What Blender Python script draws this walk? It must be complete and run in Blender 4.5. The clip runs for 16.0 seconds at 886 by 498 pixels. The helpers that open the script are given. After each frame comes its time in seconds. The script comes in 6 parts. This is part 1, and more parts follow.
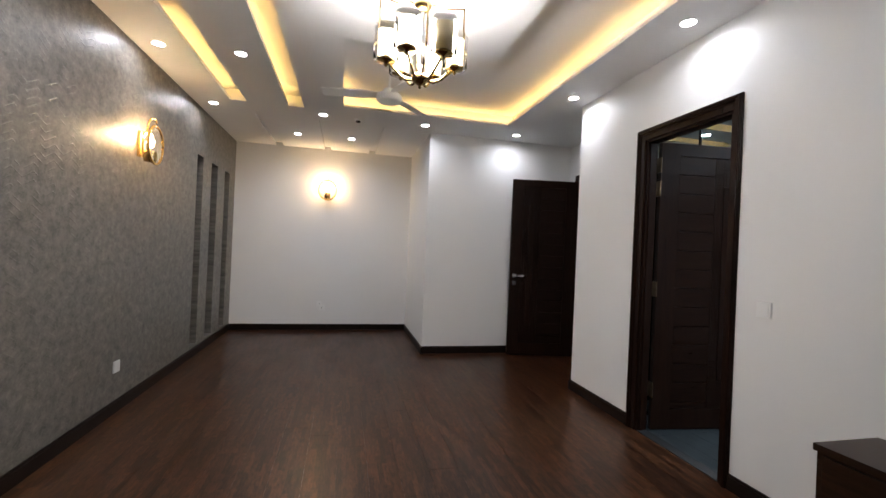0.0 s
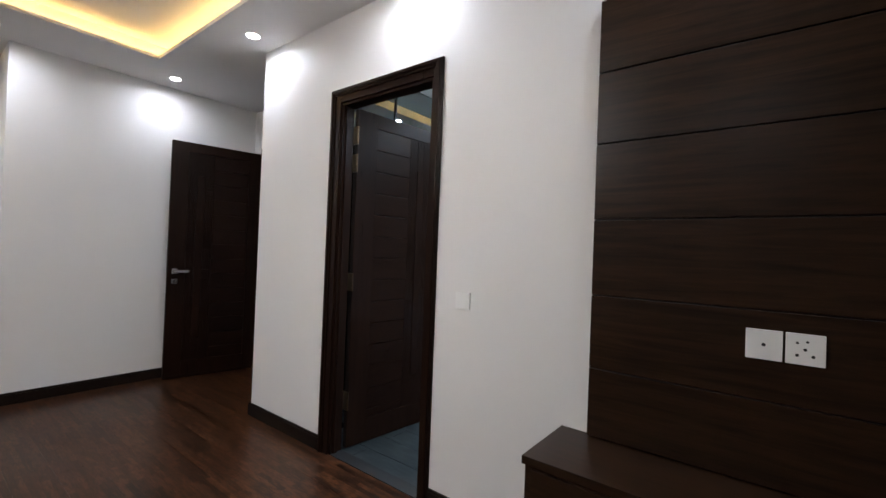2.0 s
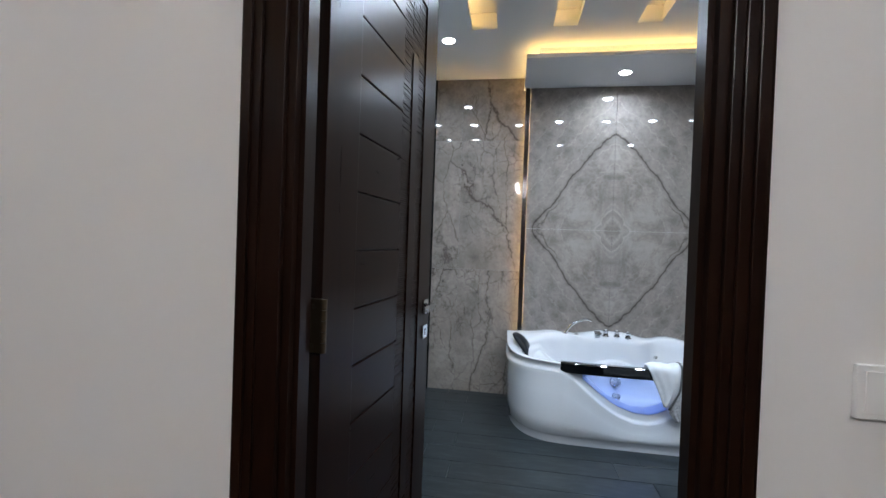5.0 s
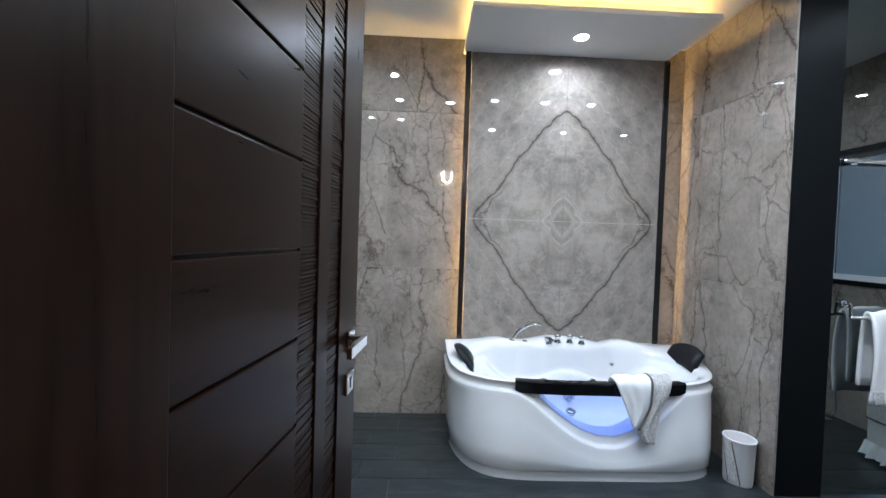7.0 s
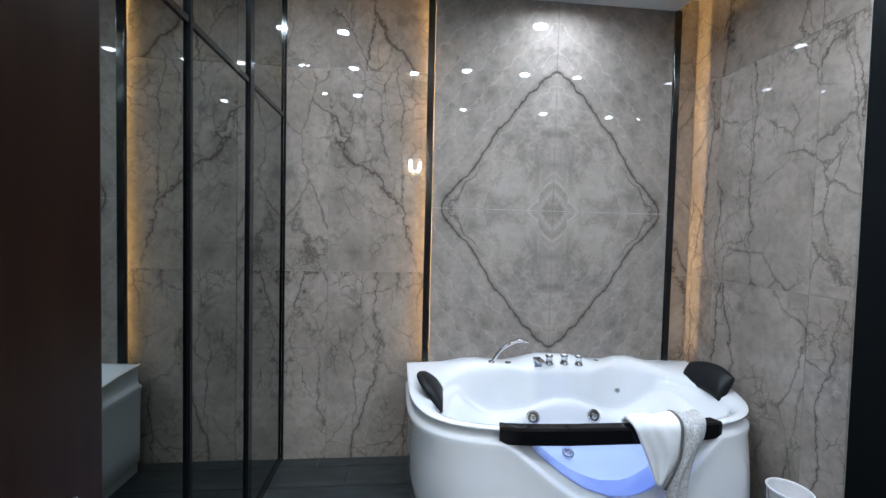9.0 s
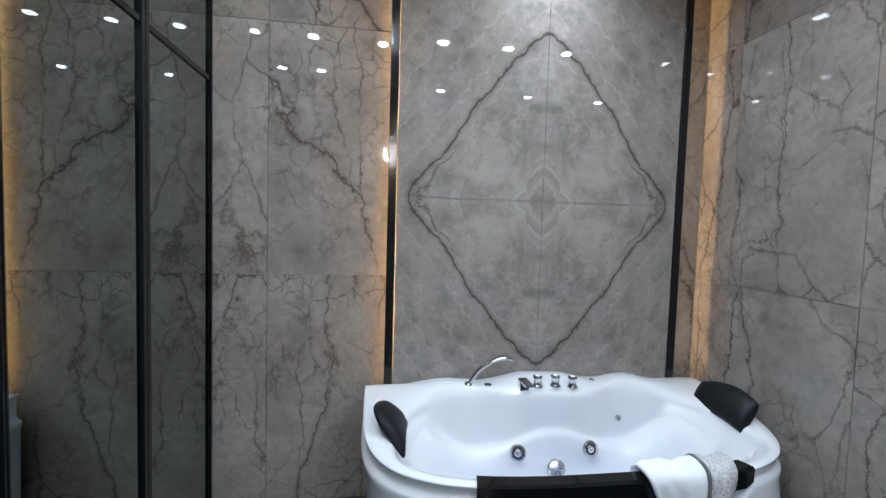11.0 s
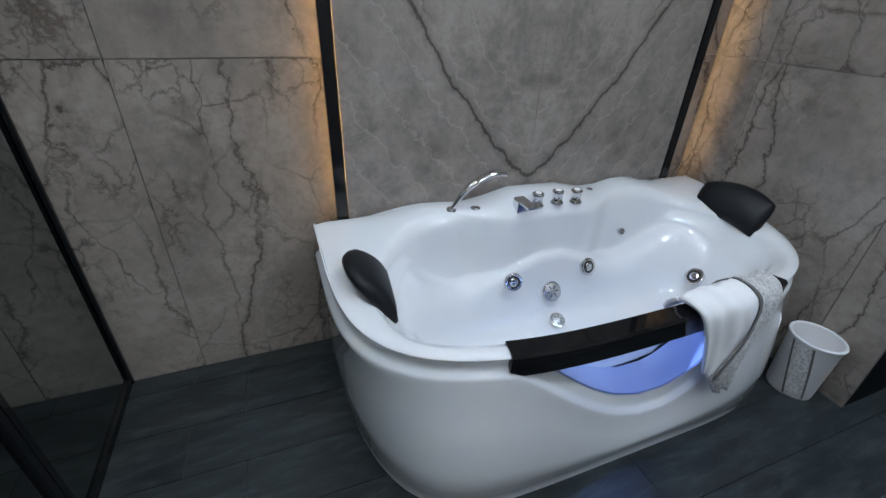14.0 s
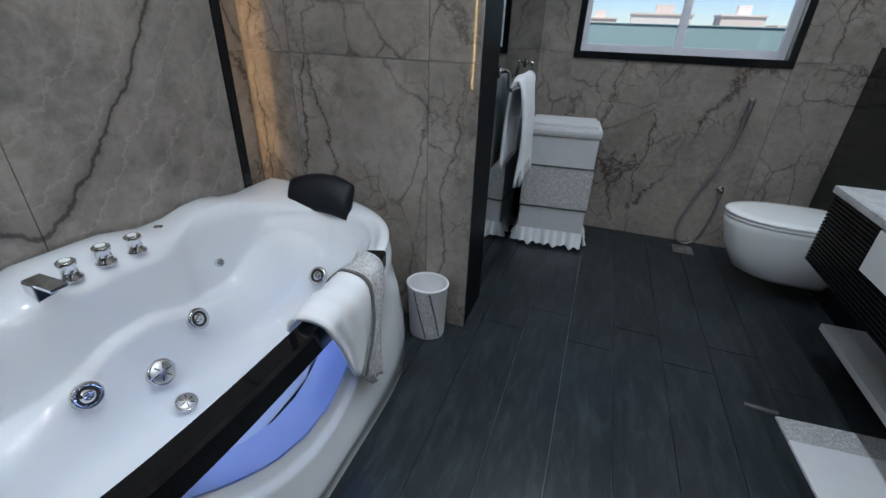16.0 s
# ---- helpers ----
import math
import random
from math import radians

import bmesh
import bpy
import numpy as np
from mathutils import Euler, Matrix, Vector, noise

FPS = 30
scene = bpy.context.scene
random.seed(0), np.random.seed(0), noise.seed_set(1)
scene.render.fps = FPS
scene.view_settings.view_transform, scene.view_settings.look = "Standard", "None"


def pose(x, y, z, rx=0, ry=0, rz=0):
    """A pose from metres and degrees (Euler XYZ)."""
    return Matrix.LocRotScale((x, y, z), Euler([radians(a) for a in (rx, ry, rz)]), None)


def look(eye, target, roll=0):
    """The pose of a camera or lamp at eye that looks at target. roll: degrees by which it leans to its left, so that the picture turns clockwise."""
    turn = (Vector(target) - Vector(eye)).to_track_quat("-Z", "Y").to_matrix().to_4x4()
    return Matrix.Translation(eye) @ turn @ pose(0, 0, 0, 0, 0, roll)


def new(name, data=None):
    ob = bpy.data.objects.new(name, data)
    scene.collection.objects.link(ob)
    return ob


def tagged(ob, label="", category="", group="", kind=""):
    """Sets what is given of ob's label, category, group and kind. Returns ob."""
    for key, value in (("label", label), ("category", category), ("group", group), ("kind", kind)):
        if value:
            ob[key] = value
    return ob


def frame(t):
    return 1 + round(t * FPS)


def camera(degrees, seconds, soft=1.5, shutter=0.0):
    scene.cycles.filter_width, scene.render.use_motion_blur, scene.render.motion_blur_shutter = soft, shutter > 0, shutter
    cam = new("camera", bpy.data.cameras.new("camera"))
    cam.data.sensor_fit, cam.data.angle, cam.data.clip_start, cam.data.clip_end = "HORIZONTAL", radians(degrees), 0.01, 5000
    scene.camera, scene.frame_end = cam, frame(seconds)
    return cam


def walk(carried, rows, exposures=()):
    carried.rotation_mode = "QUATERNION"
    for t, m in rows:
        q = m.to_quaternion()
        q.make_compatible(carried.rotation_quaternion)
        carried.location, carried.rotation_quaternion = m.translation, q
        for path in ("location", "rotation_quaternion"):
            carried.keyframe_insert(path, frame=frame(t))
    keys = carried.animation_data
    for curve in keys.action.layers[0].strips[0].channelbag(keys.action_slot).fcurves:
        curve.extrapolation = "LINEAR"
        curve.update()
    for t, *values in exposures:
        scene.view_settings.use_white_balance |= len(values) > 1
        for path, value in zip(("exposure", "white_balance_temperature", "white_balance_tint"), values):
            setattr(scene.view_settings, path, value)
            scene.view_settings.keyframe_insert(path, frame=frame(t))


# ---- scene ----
cam = camera(92.2, 16.0)
PATH = [
    (0, (-0.073, 0.157, 1.418), (0.377, 2.106, 1.423), 2.5),
    (0.5, (0.055, 0.288, 1.414), (0.754, 2.162, 1.421), 2.6),
    (1, (0.204, 0.425, 1.398), (1.185, 2.168, 1.408), 2.5),
    (1.5, (0.327, 0.635, 1.396), (1.69, 2.098, 1.417), 2.4),
    (2, (0.483, 0.866, 1.398), (2.06, 2.096, 1.417), 2.2),
    (2.5, (0.752, 1.202, 1.382), (2.368, 2.381, 1.394), 2.0),
    (3, (0.919, 1.531, 1.382), (2.542, 2.699, 1.368), 2.0),
    (3.5, (1.071, 1.915, 1.381), (2.727, 3.036, 1.379), 1.9),
    (4, (1.262, 2.231, 1.379), (3.007, 3.208, 1.333), 1.9),
    (4.5, (1.426, 2.529, 1.35), (3.289, 3.257, 1.332), 1.5),
    (5, (1.527, 2.776, 1.371), (3.502, 3.088, 1.342), 2.0),
    (7.5, (2.32, 2.936, 1.372), (4.317, 2.843, 1.311), 1.9),
    (8, (2.436, 2.941, 1.359), (4.431, 2.813, 1.286), 1.8),
    (8.5, (2.671, 2.888, 1.368), (4.663, 2.721, 1.296), 1.5),
    (11, (3.33, 2.72, 1.386), (5.306, 2.429, 1.281), 1.7),
    (11.5, (3.426, 2.687, 1.4), (5.397, 2.369, 1.293), 1.7),
    (12, (3.605, 2.658, 1.41), (5.572, 2.315, 1.295), 1.7),
    (12.5, (3.731, 2.668, 1.365), (5.693, 2.322, 1.186), 1.5),
    (13, (3.854, 2.755, 1.352), (5.774, 2.385, 0.934), 1.5),
    (13.5, (3.936, 2.821, 1.323), (5.731, 2.347, 0.579), 1.9),
    (14, (3.983, 2.853, 1.307), (5.580, 2.201, 0.294), 2.3),
    (14.5, (3.997, 2.815, 1.298), (5.448, 1.886, 0.281), 2.71),
    (15, (4.002, 2.693, 1.277), (5.249, 1.489, 0.28), 2.8),
    (15.5, (4.014, 2.588, 1.252), (4.973, 1.111, 0.302), 2.5),
    (16, (4.028, 2.531, 1.248), (4.604, 0.855, 0.32), 2.07),
]
EXPOSURES = ((0.0, 0.72, 6450, 10), (2.0, 0.86, 6300, 10), (3.5, 0.84, 6150, 10), (4.5, 0.68, 6150, 10), (5.0, 0.5, 6200, 10), (7.5, 0.92, 6400, 10), (8.0, 0.86, 6400, 10), (11.0, 0.5, 6350, 10), (11.5, 0.35, 6350, 10), (12.5, 0.1, 6350, 10), (14.0, 0.02, 6450, 10), (15.0, 0.02, 6500, 10), (16.0, -0.02, 6600, 10))
walk(cam, [(t, look(eye, target, roll)) for t, eye, target, roll in PATH], EXPOSURES)


# ---- world, exposure ----
world = bpy.data.worlds.new("sky")
scene.world = world
world.use_nodes = True
wn = world.node_tree.nodes
sky = wn.new("ShaderNodeTexSky")
sky.sky_type, sky.sun_disc = "NISHITA", False
sky.air_density, sky.dust_density, sky.ozone_density = 0.7, 0.3, 5.0
sky.sun_elevation, sky.sun_rotation = radians(65), radians(18)
wn["Background"].inputs[1].default_value = 0.15
world.node_tree.links.new(sky.outputs[0], wn["Background"].inputs[0])
sun = new("sun", bpy.data.lights.new("sun", "SUN"))
sun.data.energy, sun.data.angle, sun.data.color = 5.0, radians(0.6), (1, 0.95, 0.88)
sun.matrix_basis = look((4.3, 13.2, 30), (0, 0, 0))

DOWN_W = 2.5      # watts of one downlight in the bedroom
BATH_W = 5.2      # and in the bathroom
COVE = 7.0       # strength of the warm cove tape


# ---- small builders ----
def world_of(ob):
    m = ob.matrix_basis.copy()
    return m if ob.parent is None else world_of(ob.parent) @ ob.matrix_parent_inverse @ m


def mesh_of(bm, name, smooth=False):
    me = bpy.data.meshes.new(name)
    bmesh.ops.recalc_face_normals(bm, faces=bm.faces)
    bm.to_mesh(me)
    bm.free()
    if smooth:
        for p in me.polygons:
            p.use_smooth = True
    return me


def part(name, bm, material, parent=None, label="", smooth=False):
    ob = new(name, mesh_of(bm, name, smooth))
    ob.data.materials.append(material)
    if parent is not None:
        ob.parent = parent
        ob.matrix_parent_inverse = world_of(parent).inverted()
    if label:
        tagged(ob, label)
    return ob


def thing(name, x, y, z, label, category, group="", kind=""):
    ob = new(name)
    ob.matrix_basis = pose(x, y, z)
    ob.empty_display_size = 0.05
    return tagged(ob, label, category, group, kind)


def structure(name, bm, material, label, category):
    return tagged(part(name, bm, material), label, category, kind="structure")


def add_box(bm, x0, x1, y0, y1, z0, z1, bevel=0.0, m=None):
    vs = bmesh.ops.create_cube(bm, size=1.0)["verts"]
    mat = Matrix.Translation(((x0 + x1) / 2, (y0 + y1) / 2, (z0 + z1) / 2)) @ Matrix.Diagonal((abs(x1 - x0), abs(y1 - y0), abs(z1 - z0), 1))
    bmesh.ops.transform(bm, matrix=mat, verts=vs)
    if bevel:
        es = list({e for v in vs for e in v.link_edges})
        r = bmesh.ops.bevel(bm, geom=es, offset=bevel, segments=2, affect="EDGES", profile=0.6)
        vs = list({v for f in r["faces"] for v in f.verts} | {v for v in vs if v.is_valid})
    if m is not None:
        bmesh.ops.transform(bm, matrix=m, verts=[v for v in vs if v.is_valid])
    return bm


def box(x0, x1, y0, y1, z0, z1, bevel=0.0, m=None):
    return add_box(bmesh.new(), x0, x1, y0, y1, z0, z1, bevel, m)


def boxes(*rows, bevel=0.0):
    bm = bmesh.new()
    for r in rows:
        add_box(bm, *r, bevel=bevel)
    return bm


def lathe(bm, profile, m=None, n=24, sx=1.0, sy=1.0):
    """Turn (radius, height) pairs about z."""
    rings = []
    for r, z in profile:
        rings.append([bm.verts.new((sx * r * math.cos(2 * math.pi * i / n), sy * r * math.sin(2 * math.pi * i / n), z)) for i in range(n)])
    for a, b in zip(rings, rings[1:]):
        for i in range(n):
            bm.faces.new((a[i], a[(i + 1) % n], b[(i + 1) % n], b[i]))
    if profile[0][0] > 1e-5:
        bm.faces.new(rings[0][::-1])
    if profile[-1][0] > 1e-5:
        bm.faces.new(rings[-1])
    vs = [v for ring in rings for v in ring]
    bmesh.ops.remove_doubles(bm, verts=vs, dist=1e-6)
    if m is not None:
        bmesh.ops.transform(bm, matrix=m, verts=[v for v in vs if v.is_valid])
    return bm


def tube(bm, pts, r, n=10):
    """A round tube along points; r may be a number or one radius a point."""
    pts = [Vector(p) for p in pts]
    rad = r if isinstance(r, (list, tuple)) else [r] * len(pts)
    rings, side = [], None
    for i, p in enumerate(pts):
        d = (pts[min(i + 1, len(pts) - 1)] - pts[max(i - 1, 0)]).normalized()
        if side is None:
            side = d.orthogonal().normalized()
        side = (side - d * side.dot(d)).normalized()
        up = d.cross(side)
        rings.append([bm.verts.new(p + rad[i] * (math.cos(a) * side + math.sin(a) * up)) for a in (2 * math.pi * k / n for k in range(n))])
    for a, b in zip(rings, rings[1:]):
        for i in range(n):
            bm.faces.new((a[i], a[(i + 1) % n], b[(i + 1) % n], b[i]))
    bm.faces.new(rings[0][::-1])
    bm.faces.new(rings[-1])
    return bm


def bend(pts, n=8):
    """A smooth line (Catmull-Rom) through points."""
    p = [Vector(q) for q in pts]
    p = [2 * p[0] - p[1]] + p + [2 * p[-1] - p[-2]]
    out = []
    for i in range(1, len(p) - 2):
        for k in range(n):
            t = k / n
            out.append(0.5 * (2 * p[i] + (p[i + 1] - p[i - 1]) * t + (2 * p[i - 1] - 5 * p[i] + 4 * p[i + 1] - p[i + 2]) * t * t + (3 * p[i] - p[i - 1] - 3 * p[i + 1] + p[i + 2]) * t ** 3))
    return out + [p[-2]]


# ---- materials ----
def material(name, color, rough=0.5, metal=0.0, **more):
    m = bpy.data.materials.new(name)
    m.use_nodes = True
    b = m.node_tree.nodes["Principled BSDF"]
    b.inputs["Base Color"].default_value = (*color, 1)
    b.inputs["Roughness"].default_value = rough
    b.inputs["Metallic"].default_value = metal
    for key, value in more.items():
        b.inputs[key.replace("_", " ")].default_value = value
    return m


class Nodes:
    def __init__(self, m):
        self.t, self.b = m.node_tree, m.node_tree.nodes["Principled BSDF"]

    def add(self, kind, **values):
        n = self.t.nodes.new(kind)
        for key, value in values.items():
            setattr(n, key, value)
        return n

    def link(self, a, b):
        self.t.links.new(a, b)

    def coord(self, scale=(1, 1, 1)):
        c = self.add("ShaderNodeTexCoord")
        mp = self.add("ShaderNodeMapping")
        mp.inputs["Scale"].default_value = scale
        g = self.add("ShaderNodeNewGeometry")
        self.link(g.outputs["Position"], mp.inputs["Vector"])
        return mp.outputs[0]

    def noise(self, vec, scale, detail=4, rough=0.55, distortion=0.0):
        n = self.add("ShaderNodeTexNoise")
        n.inputs["Scale"].default_value, n.inputs["Detail"].default_value = scale, detail
        n.inputs["Roughness"].default_value, n.inputs["Distortion"].default_value = rough, distortion
        self.link(vec, n.inputs["Vector"])
        return n

    def ramp(self, fac, stops):
        r = self.add("ShaderNodeValToRGB")
        e = r.color_ramp.elements
        while len(e) < len(stops):
            e.new(0.5)
        for el, (p, c) in zip(e, stops):
            el.position = p
            el.color = (*c, 1) if isinstance(c, (tuple, list)) else (c, c, c, 1)
        self.link(fac, r.inputs[0])
        return r.outputs[0]

    def mix(self, fac, a, b, mode="MIX"):
        n = self.add("ShaderNodeMix", data_type="RGBA", blend_type=mode)
        for socket, v in ((n.inputs["Factor"], fac), (n.inputs[6], a), (n.inputs[7], b)):
            if isinstance(v, (int, float)):
                socket.default_value = v
            elif isinstance(v, tuple):
                socket.default_value = (*v, 1)
            else:
                self.link(v, socket)
        return n.outputs[2]

    def math(self, op, a, b=0.0, c=None):
        n = self.add("ShaderNodeMath", operation=op)
        for i, v in enumerate((a, b) if c is None else (a, b, c)):
            if isinstance(v, (int, float)):
                n.inputs[i].default_value = v
            else:
                self.link(v, n.inputs[i])
        return n.outputs[0]

    def bump(self, height, strength=0.2, distance=0.01, normal=None):
        n = self.add("ShaderNodeBump")
        n.inputs["Strength"].default_value, n.inputs["Distance"].default_value = strength, distance
        self.link(height, n.inputs["Height"])
        if normal is not None:
            self.link(normal, n.inputs["Normal"])
        return n.outputs[0]

    def out(self, color=None, rough=None, normal=None):
        for v, k in ((color, "Base Color"), (rough, "Roughness"), (normal, "Normal")):
            if v is not None:
                self.link(v, self.b.inputs[k])


def paint(name, color, rough=0.55):
    m = material(name, color, rough)
    n = Nodes(m)
    v = n.coord()
    a = n.noise(v, 1.3, 3)
    f = n.noise(v, 140, 2)
    dark = tuple(c * 0.95 for c in color)
    n.out(n.mix(a.outputs[0], dark, color), None, n.bump(f.outputs[0], 0.06, 0.002))
    return m


def wood(name, dark, light, axis, rough=0.3, coat=0.0, grain=1.0, shine=0.14):
    """Stained wood with the grain along an axis (0, 1, 2)."""
    m = material(name, dark, rough)
    n = Nodes(m)
    s = [34.0 * grain] * 3
    s[axis] = 2.2 * grain
    info = n.add("ShaderNodeObjectInfo")
    shift = n.add("ShaderNodeVectorMath", operation="ADD")
    n.link(n.coord(tuple(s)), shift.inputs[0])
    k = n.math("MULTIPLY", info.outputs["Random"], 40.0)
    n.link(k, shift.inputs[1])
    a = n.noise(shift.outputs[0], 1.0, 6, 0.65, 0.6)
    s2 = [5.0] * 3
    s2[axis] = 0.7
    b = n.noise(n.coord(tuple(s2)), 1.0, 3)
    c1 = n.ramp(a.outputs[0], ((0.3, dark), (0.72, light)))
    c2 = n.mix(n.math("MULTIPLY", b.outputs[0], 0.5), c1, tuple(d * 0.7 for d in dark))
    r = n.ramp(a.outputs[0], ((0.2, max(rough - 0.03, 0.05)), (0.9, rough + 0.06)))
    n.out(c2, r, n.bump(a.outputs[0], 0.03, 0.001))
    n.b.inputs["Specular IOR Level"].default_value = shine
    if coat:
        n.b.inputs["Coat Weight"].default_value, n.b.inputs["Coat Roughness"].default_value = coat, 0.12
    return m


def marble(name, base, dark, vein, scale=1.0, rough=0.06, info_shift=True):
    """Polished grey-brown tile: mottled ground, fine cracks, a few dark streaks down the slab."""
    m = material(name, base, rough)
    n = Nodes(m)
    v = n.coord()
    if info_shift:
        info = n.add("ShaderNodeObjectInfo")
        sh = n.add("ShaderNodeVectorMath", operation="ADD")
        n.link(v, sh.inputs[0])
        n.link(n.math("MULTIPLY", info.outputs["Random"], 13.0), sh.inputs[1])
        v = sh.outputs[0]
    cloud = n.noise(v, 2.6 * scale, 5, 0.6, 0.3)
    fine = n.noise(v, 26 * scale, 4, 0.7)
    small = n.noise(v, 7.0 * scale, 6, 0.68)
    large = n.noise(v, 1.7 * scale, 2, 0.5)

    def crack(scale3, sc, width, soft, warp, fray):
        """Angular cracks: the borders of stretched cells, bent a little and frayed finely."""
        b1 = n.add("ShaderNodeVectorMath", operation="MULTIPLY_ADD")
        n.link(large.outputs["Color"], b1.inputs[0])
        b1.inputs[1].default_value = (warp, warp, warp)
        n.link(v, b1.inputs[2])
        b2 = n.add("ShaderNodeVectorMath", operation="MULTIPLY_ADD")
        n.link(small.outputs["Color"], b2.inputs[0])
        b2.inputs[1].default_value = (fray, fray, fray)
        n.link(b1.outputs[0], b2.inputs[2])
        st = n.add("ShaderNodeVectorMath", operation="MULTIPLY")
        n.link(b2.outputs[0], st.inputs[0])
        st.inputs[1].default_value = scale3
        vo = n.add("ShaderNodeTexVoronoi", feature="DISTANCE_TO_EDGE")
        vo.inputs["Scale"].default_value = sc * scale
        n.link(st.outputs[0], vo.inputs["Vector"])
        return n.ramp(vo.outputs["Distance"], ((0.0, 1.0), (width, 0.65), (soft, 0.0)))

    def gate(sc, lo, hi, shift):
        sv = n.add("ShaderNodeVectorMath", operation="ADD")
        n.link(v, sv.inputs[0])
        sv.inputs[1].default_value = (shift, shift * 0.7, -shift)
        return n.ramp(n.noise(sv.outputs[0], sc * scale, 3).outputs[0], ((lo, 0.0), (hi, 1.0)))

    ground = n.mix(n.ramp(cloud.outputs[0], ((0.3, 0.0), (0.7, 1.0))), dark, base)
    ground = n.mix(n.math("MULTIPLY", n.ramp(fine.outputs[0], ((0.42, 0.0), (0.72, 1.0))), 0.42), ground, tuple(c * 0.6 for c in dark))
    stain = n.math("MULTIPLY", gate(2.6, 0.46, 0.66, 3.0), n.ramp(small.outputs[0], ((0.46, 0.0), (0.62, 1.0))))
    ground = n.mix(n.math("MULTIPLY", stain, 0.68), ground, tuple(x * 0.45 for x in dark))
    def times(a, b, k):
        return n.math("MULTIPLY", n.math("MULTIPLY", a, b), k)

    c = n.mix(times(crack((1, 1, 0.8), 11.0, 0.014, 0.055, 0.25, 0.14), gate(3.1, 0.50, 0.62, 5.0), 0.60), ground, vein)
    c = n.mix(times(crack((1, 1, 0.7), 5.5, 0.007, 0.026, 0.25, 0.10), gate(2.3, 0.47, 0.60, 11.0), 0.70), c, vein)
    c = n.mix(times(crack((1, 1, 0.45), 3.2, 0.005, 0.018, 0.25, 0.09), gate(1.7, 0.44, 0.58, 7.0), 0.66), c, vein)
    c = n.mix(times(crack((1, 1, 0.2), 2.3, 0.010, 0.036, 0.2, 0.13), gate(0.9, 0.44, 0.56, 17.0), 0.34), c, vein)
    c = n.mix(times(crack((1, 1, 0.2), 2.3, 0.004, 0.010, 0.2, 0.13), gate(0.9, 0.42, 0.52, 17.0), 0.80), c, vein)
    n.out(c)
    return m


def bookmatch(name, base, dark, vein, cy, cz, a, b, rough=0.05):
    """Four mirrored slabs: the pattern repeats across both middle joints, with a dark lozenge vein."""
    m = material(name, base, rough)
    n = Nodes(m)
    g = n.add("ShaderNodeNewGeometry")
    sep = n.add("ShaderNodeSeparateXYZ")
    n.link(g.outputs["Position"], sep.inputs[0])
    ay = n.math("ABSOLUTE", n.math("SUBTRACT", sep.outputs[1], cy))
    az = n.math("ABSOLUTE", n.math("SUBTRACT", sep.outputs[2], cz))
    comb = n.add("ShaderNodeCombineXYZ")
    n.link(ay, comb.inputs[1])
    n.link(az, comb.inputs[2])
    v = comb.outputs[0]
    w1 = n.noise(v, 3.2, 2, 0.5)
    w2 = n.noise(v, 11.0, 5, 0.65)
    d = n.math("ADD", n.math("POWER", n.math("MULTIPLY", ay, 1.0 / a), 1.12), n.math("POWER", n.math("MULTIPLY", az, 1.0 / b), 1.12))
    d = n.math("ADD", d, n.math("MULTIPLY", n.math("SUBTRACT", w1.outputs[0], 0.5), 0.2))
    d = n.math("ADD", d, n.math("MULTIPLY", n.math("SUBTRACT", w2.outputs[0], 0.5), 0.13))
    d1 = n.math("ABSOLUTE", n.math("SUBTRACT", d, 1.0))
    main = n.ramp(d1, ((0.0, 1.0), (0.008, 0.85), (0.015, 0.30), (0.05, 0.0)))
    side = n.math("ABSOLUTE", n.math("SUBTRACT", n.math("ADD", d, n.math("MULTIPLY", n.math("SUBTRACT", w2.outputs[0], 0.5), 0.16)), 0.93))
    twin = n.ramp(side, ((0.0, 1.0), (0.009, 0.5), (0.022, 0.0)))
    keep = n.ramp(n.math("SUBTRACT", ay, n.math("MULTIPLY", az, 0.4)), ((0.24, 0.0), (0.42, 1.0)))
    cloud = n.noise(v, 3.4, 6, 0.62, 0.4)
    fine = n.noise(v, 34.0, 4, 0.7)
    lum = n.mix(n.ramp(cloud.outputs[0], ((0.3, 0.0), (0.7, 1.0))), dark, base)
    lum = n.mix(n.math("MULTIPLY", n.ramp(fine.outputs[0], ((0.42, 0.0), (0.7, 1.0))), 0.45), lum, tuple(c * 0.65 for c in dark))
    lum = n.mix(n.math("MULTIPLY", n.ramp(w2.outputs[0], ((0.35, 0.0), (0.62, 1.0))), 0.35), lum, tuple(min(1, x * 1.3) for x in base))
    # pale blotches inside the lozenge and a feathered pale rosette in the middle
    blot = n.noise(v, 5.5, 8, 0.72, 0.5)
    inside = n.ramp(d, ((0.85, 1.0), (0.98, 0.0)))
    c = n.mix(n.math("MULTIPLY", n.math("MULTIPLY", n.ramp(blot.outputs[0], ((0.47, 0.0), (0.62, 1.0))), inside), 0.55), lum, tuple(min(1, x * 1.35) for x in base))
    c = n.mix(n.math("MULTIPLY", n.ramp(blot.outputs[0], ((0.36, 1.0), (0.46, 0.0))), 0.45), c, tuple(x * 0.75 for x in dark))
    for at, wide, k in ((0.10, 0.018, 0.5), (0.185, 0.012, 0.65), (0.235, 0.02, 0.35)):
        dc = n.math("ABSOLUTE", n.math("SUBTRACT", n.math("ADD", d, n.math("MULTIPLY", n.math("SUBTRACT", blot.outputs[0], 0.5), 0.12)), at))
        pale = n.math("MULTIPLY", n.ramp(dc, ((0.0, 1.0), (wide, 0.35), (wide * 3, 0.0))), n.ramp(fine.outputs[0], ((0.35, 0.3), (0.6, 1.0))))
        c = n.mix(n.math("MULTIPLY", pale, k), c, tuple(min(1, x * 1.75) for x in base))
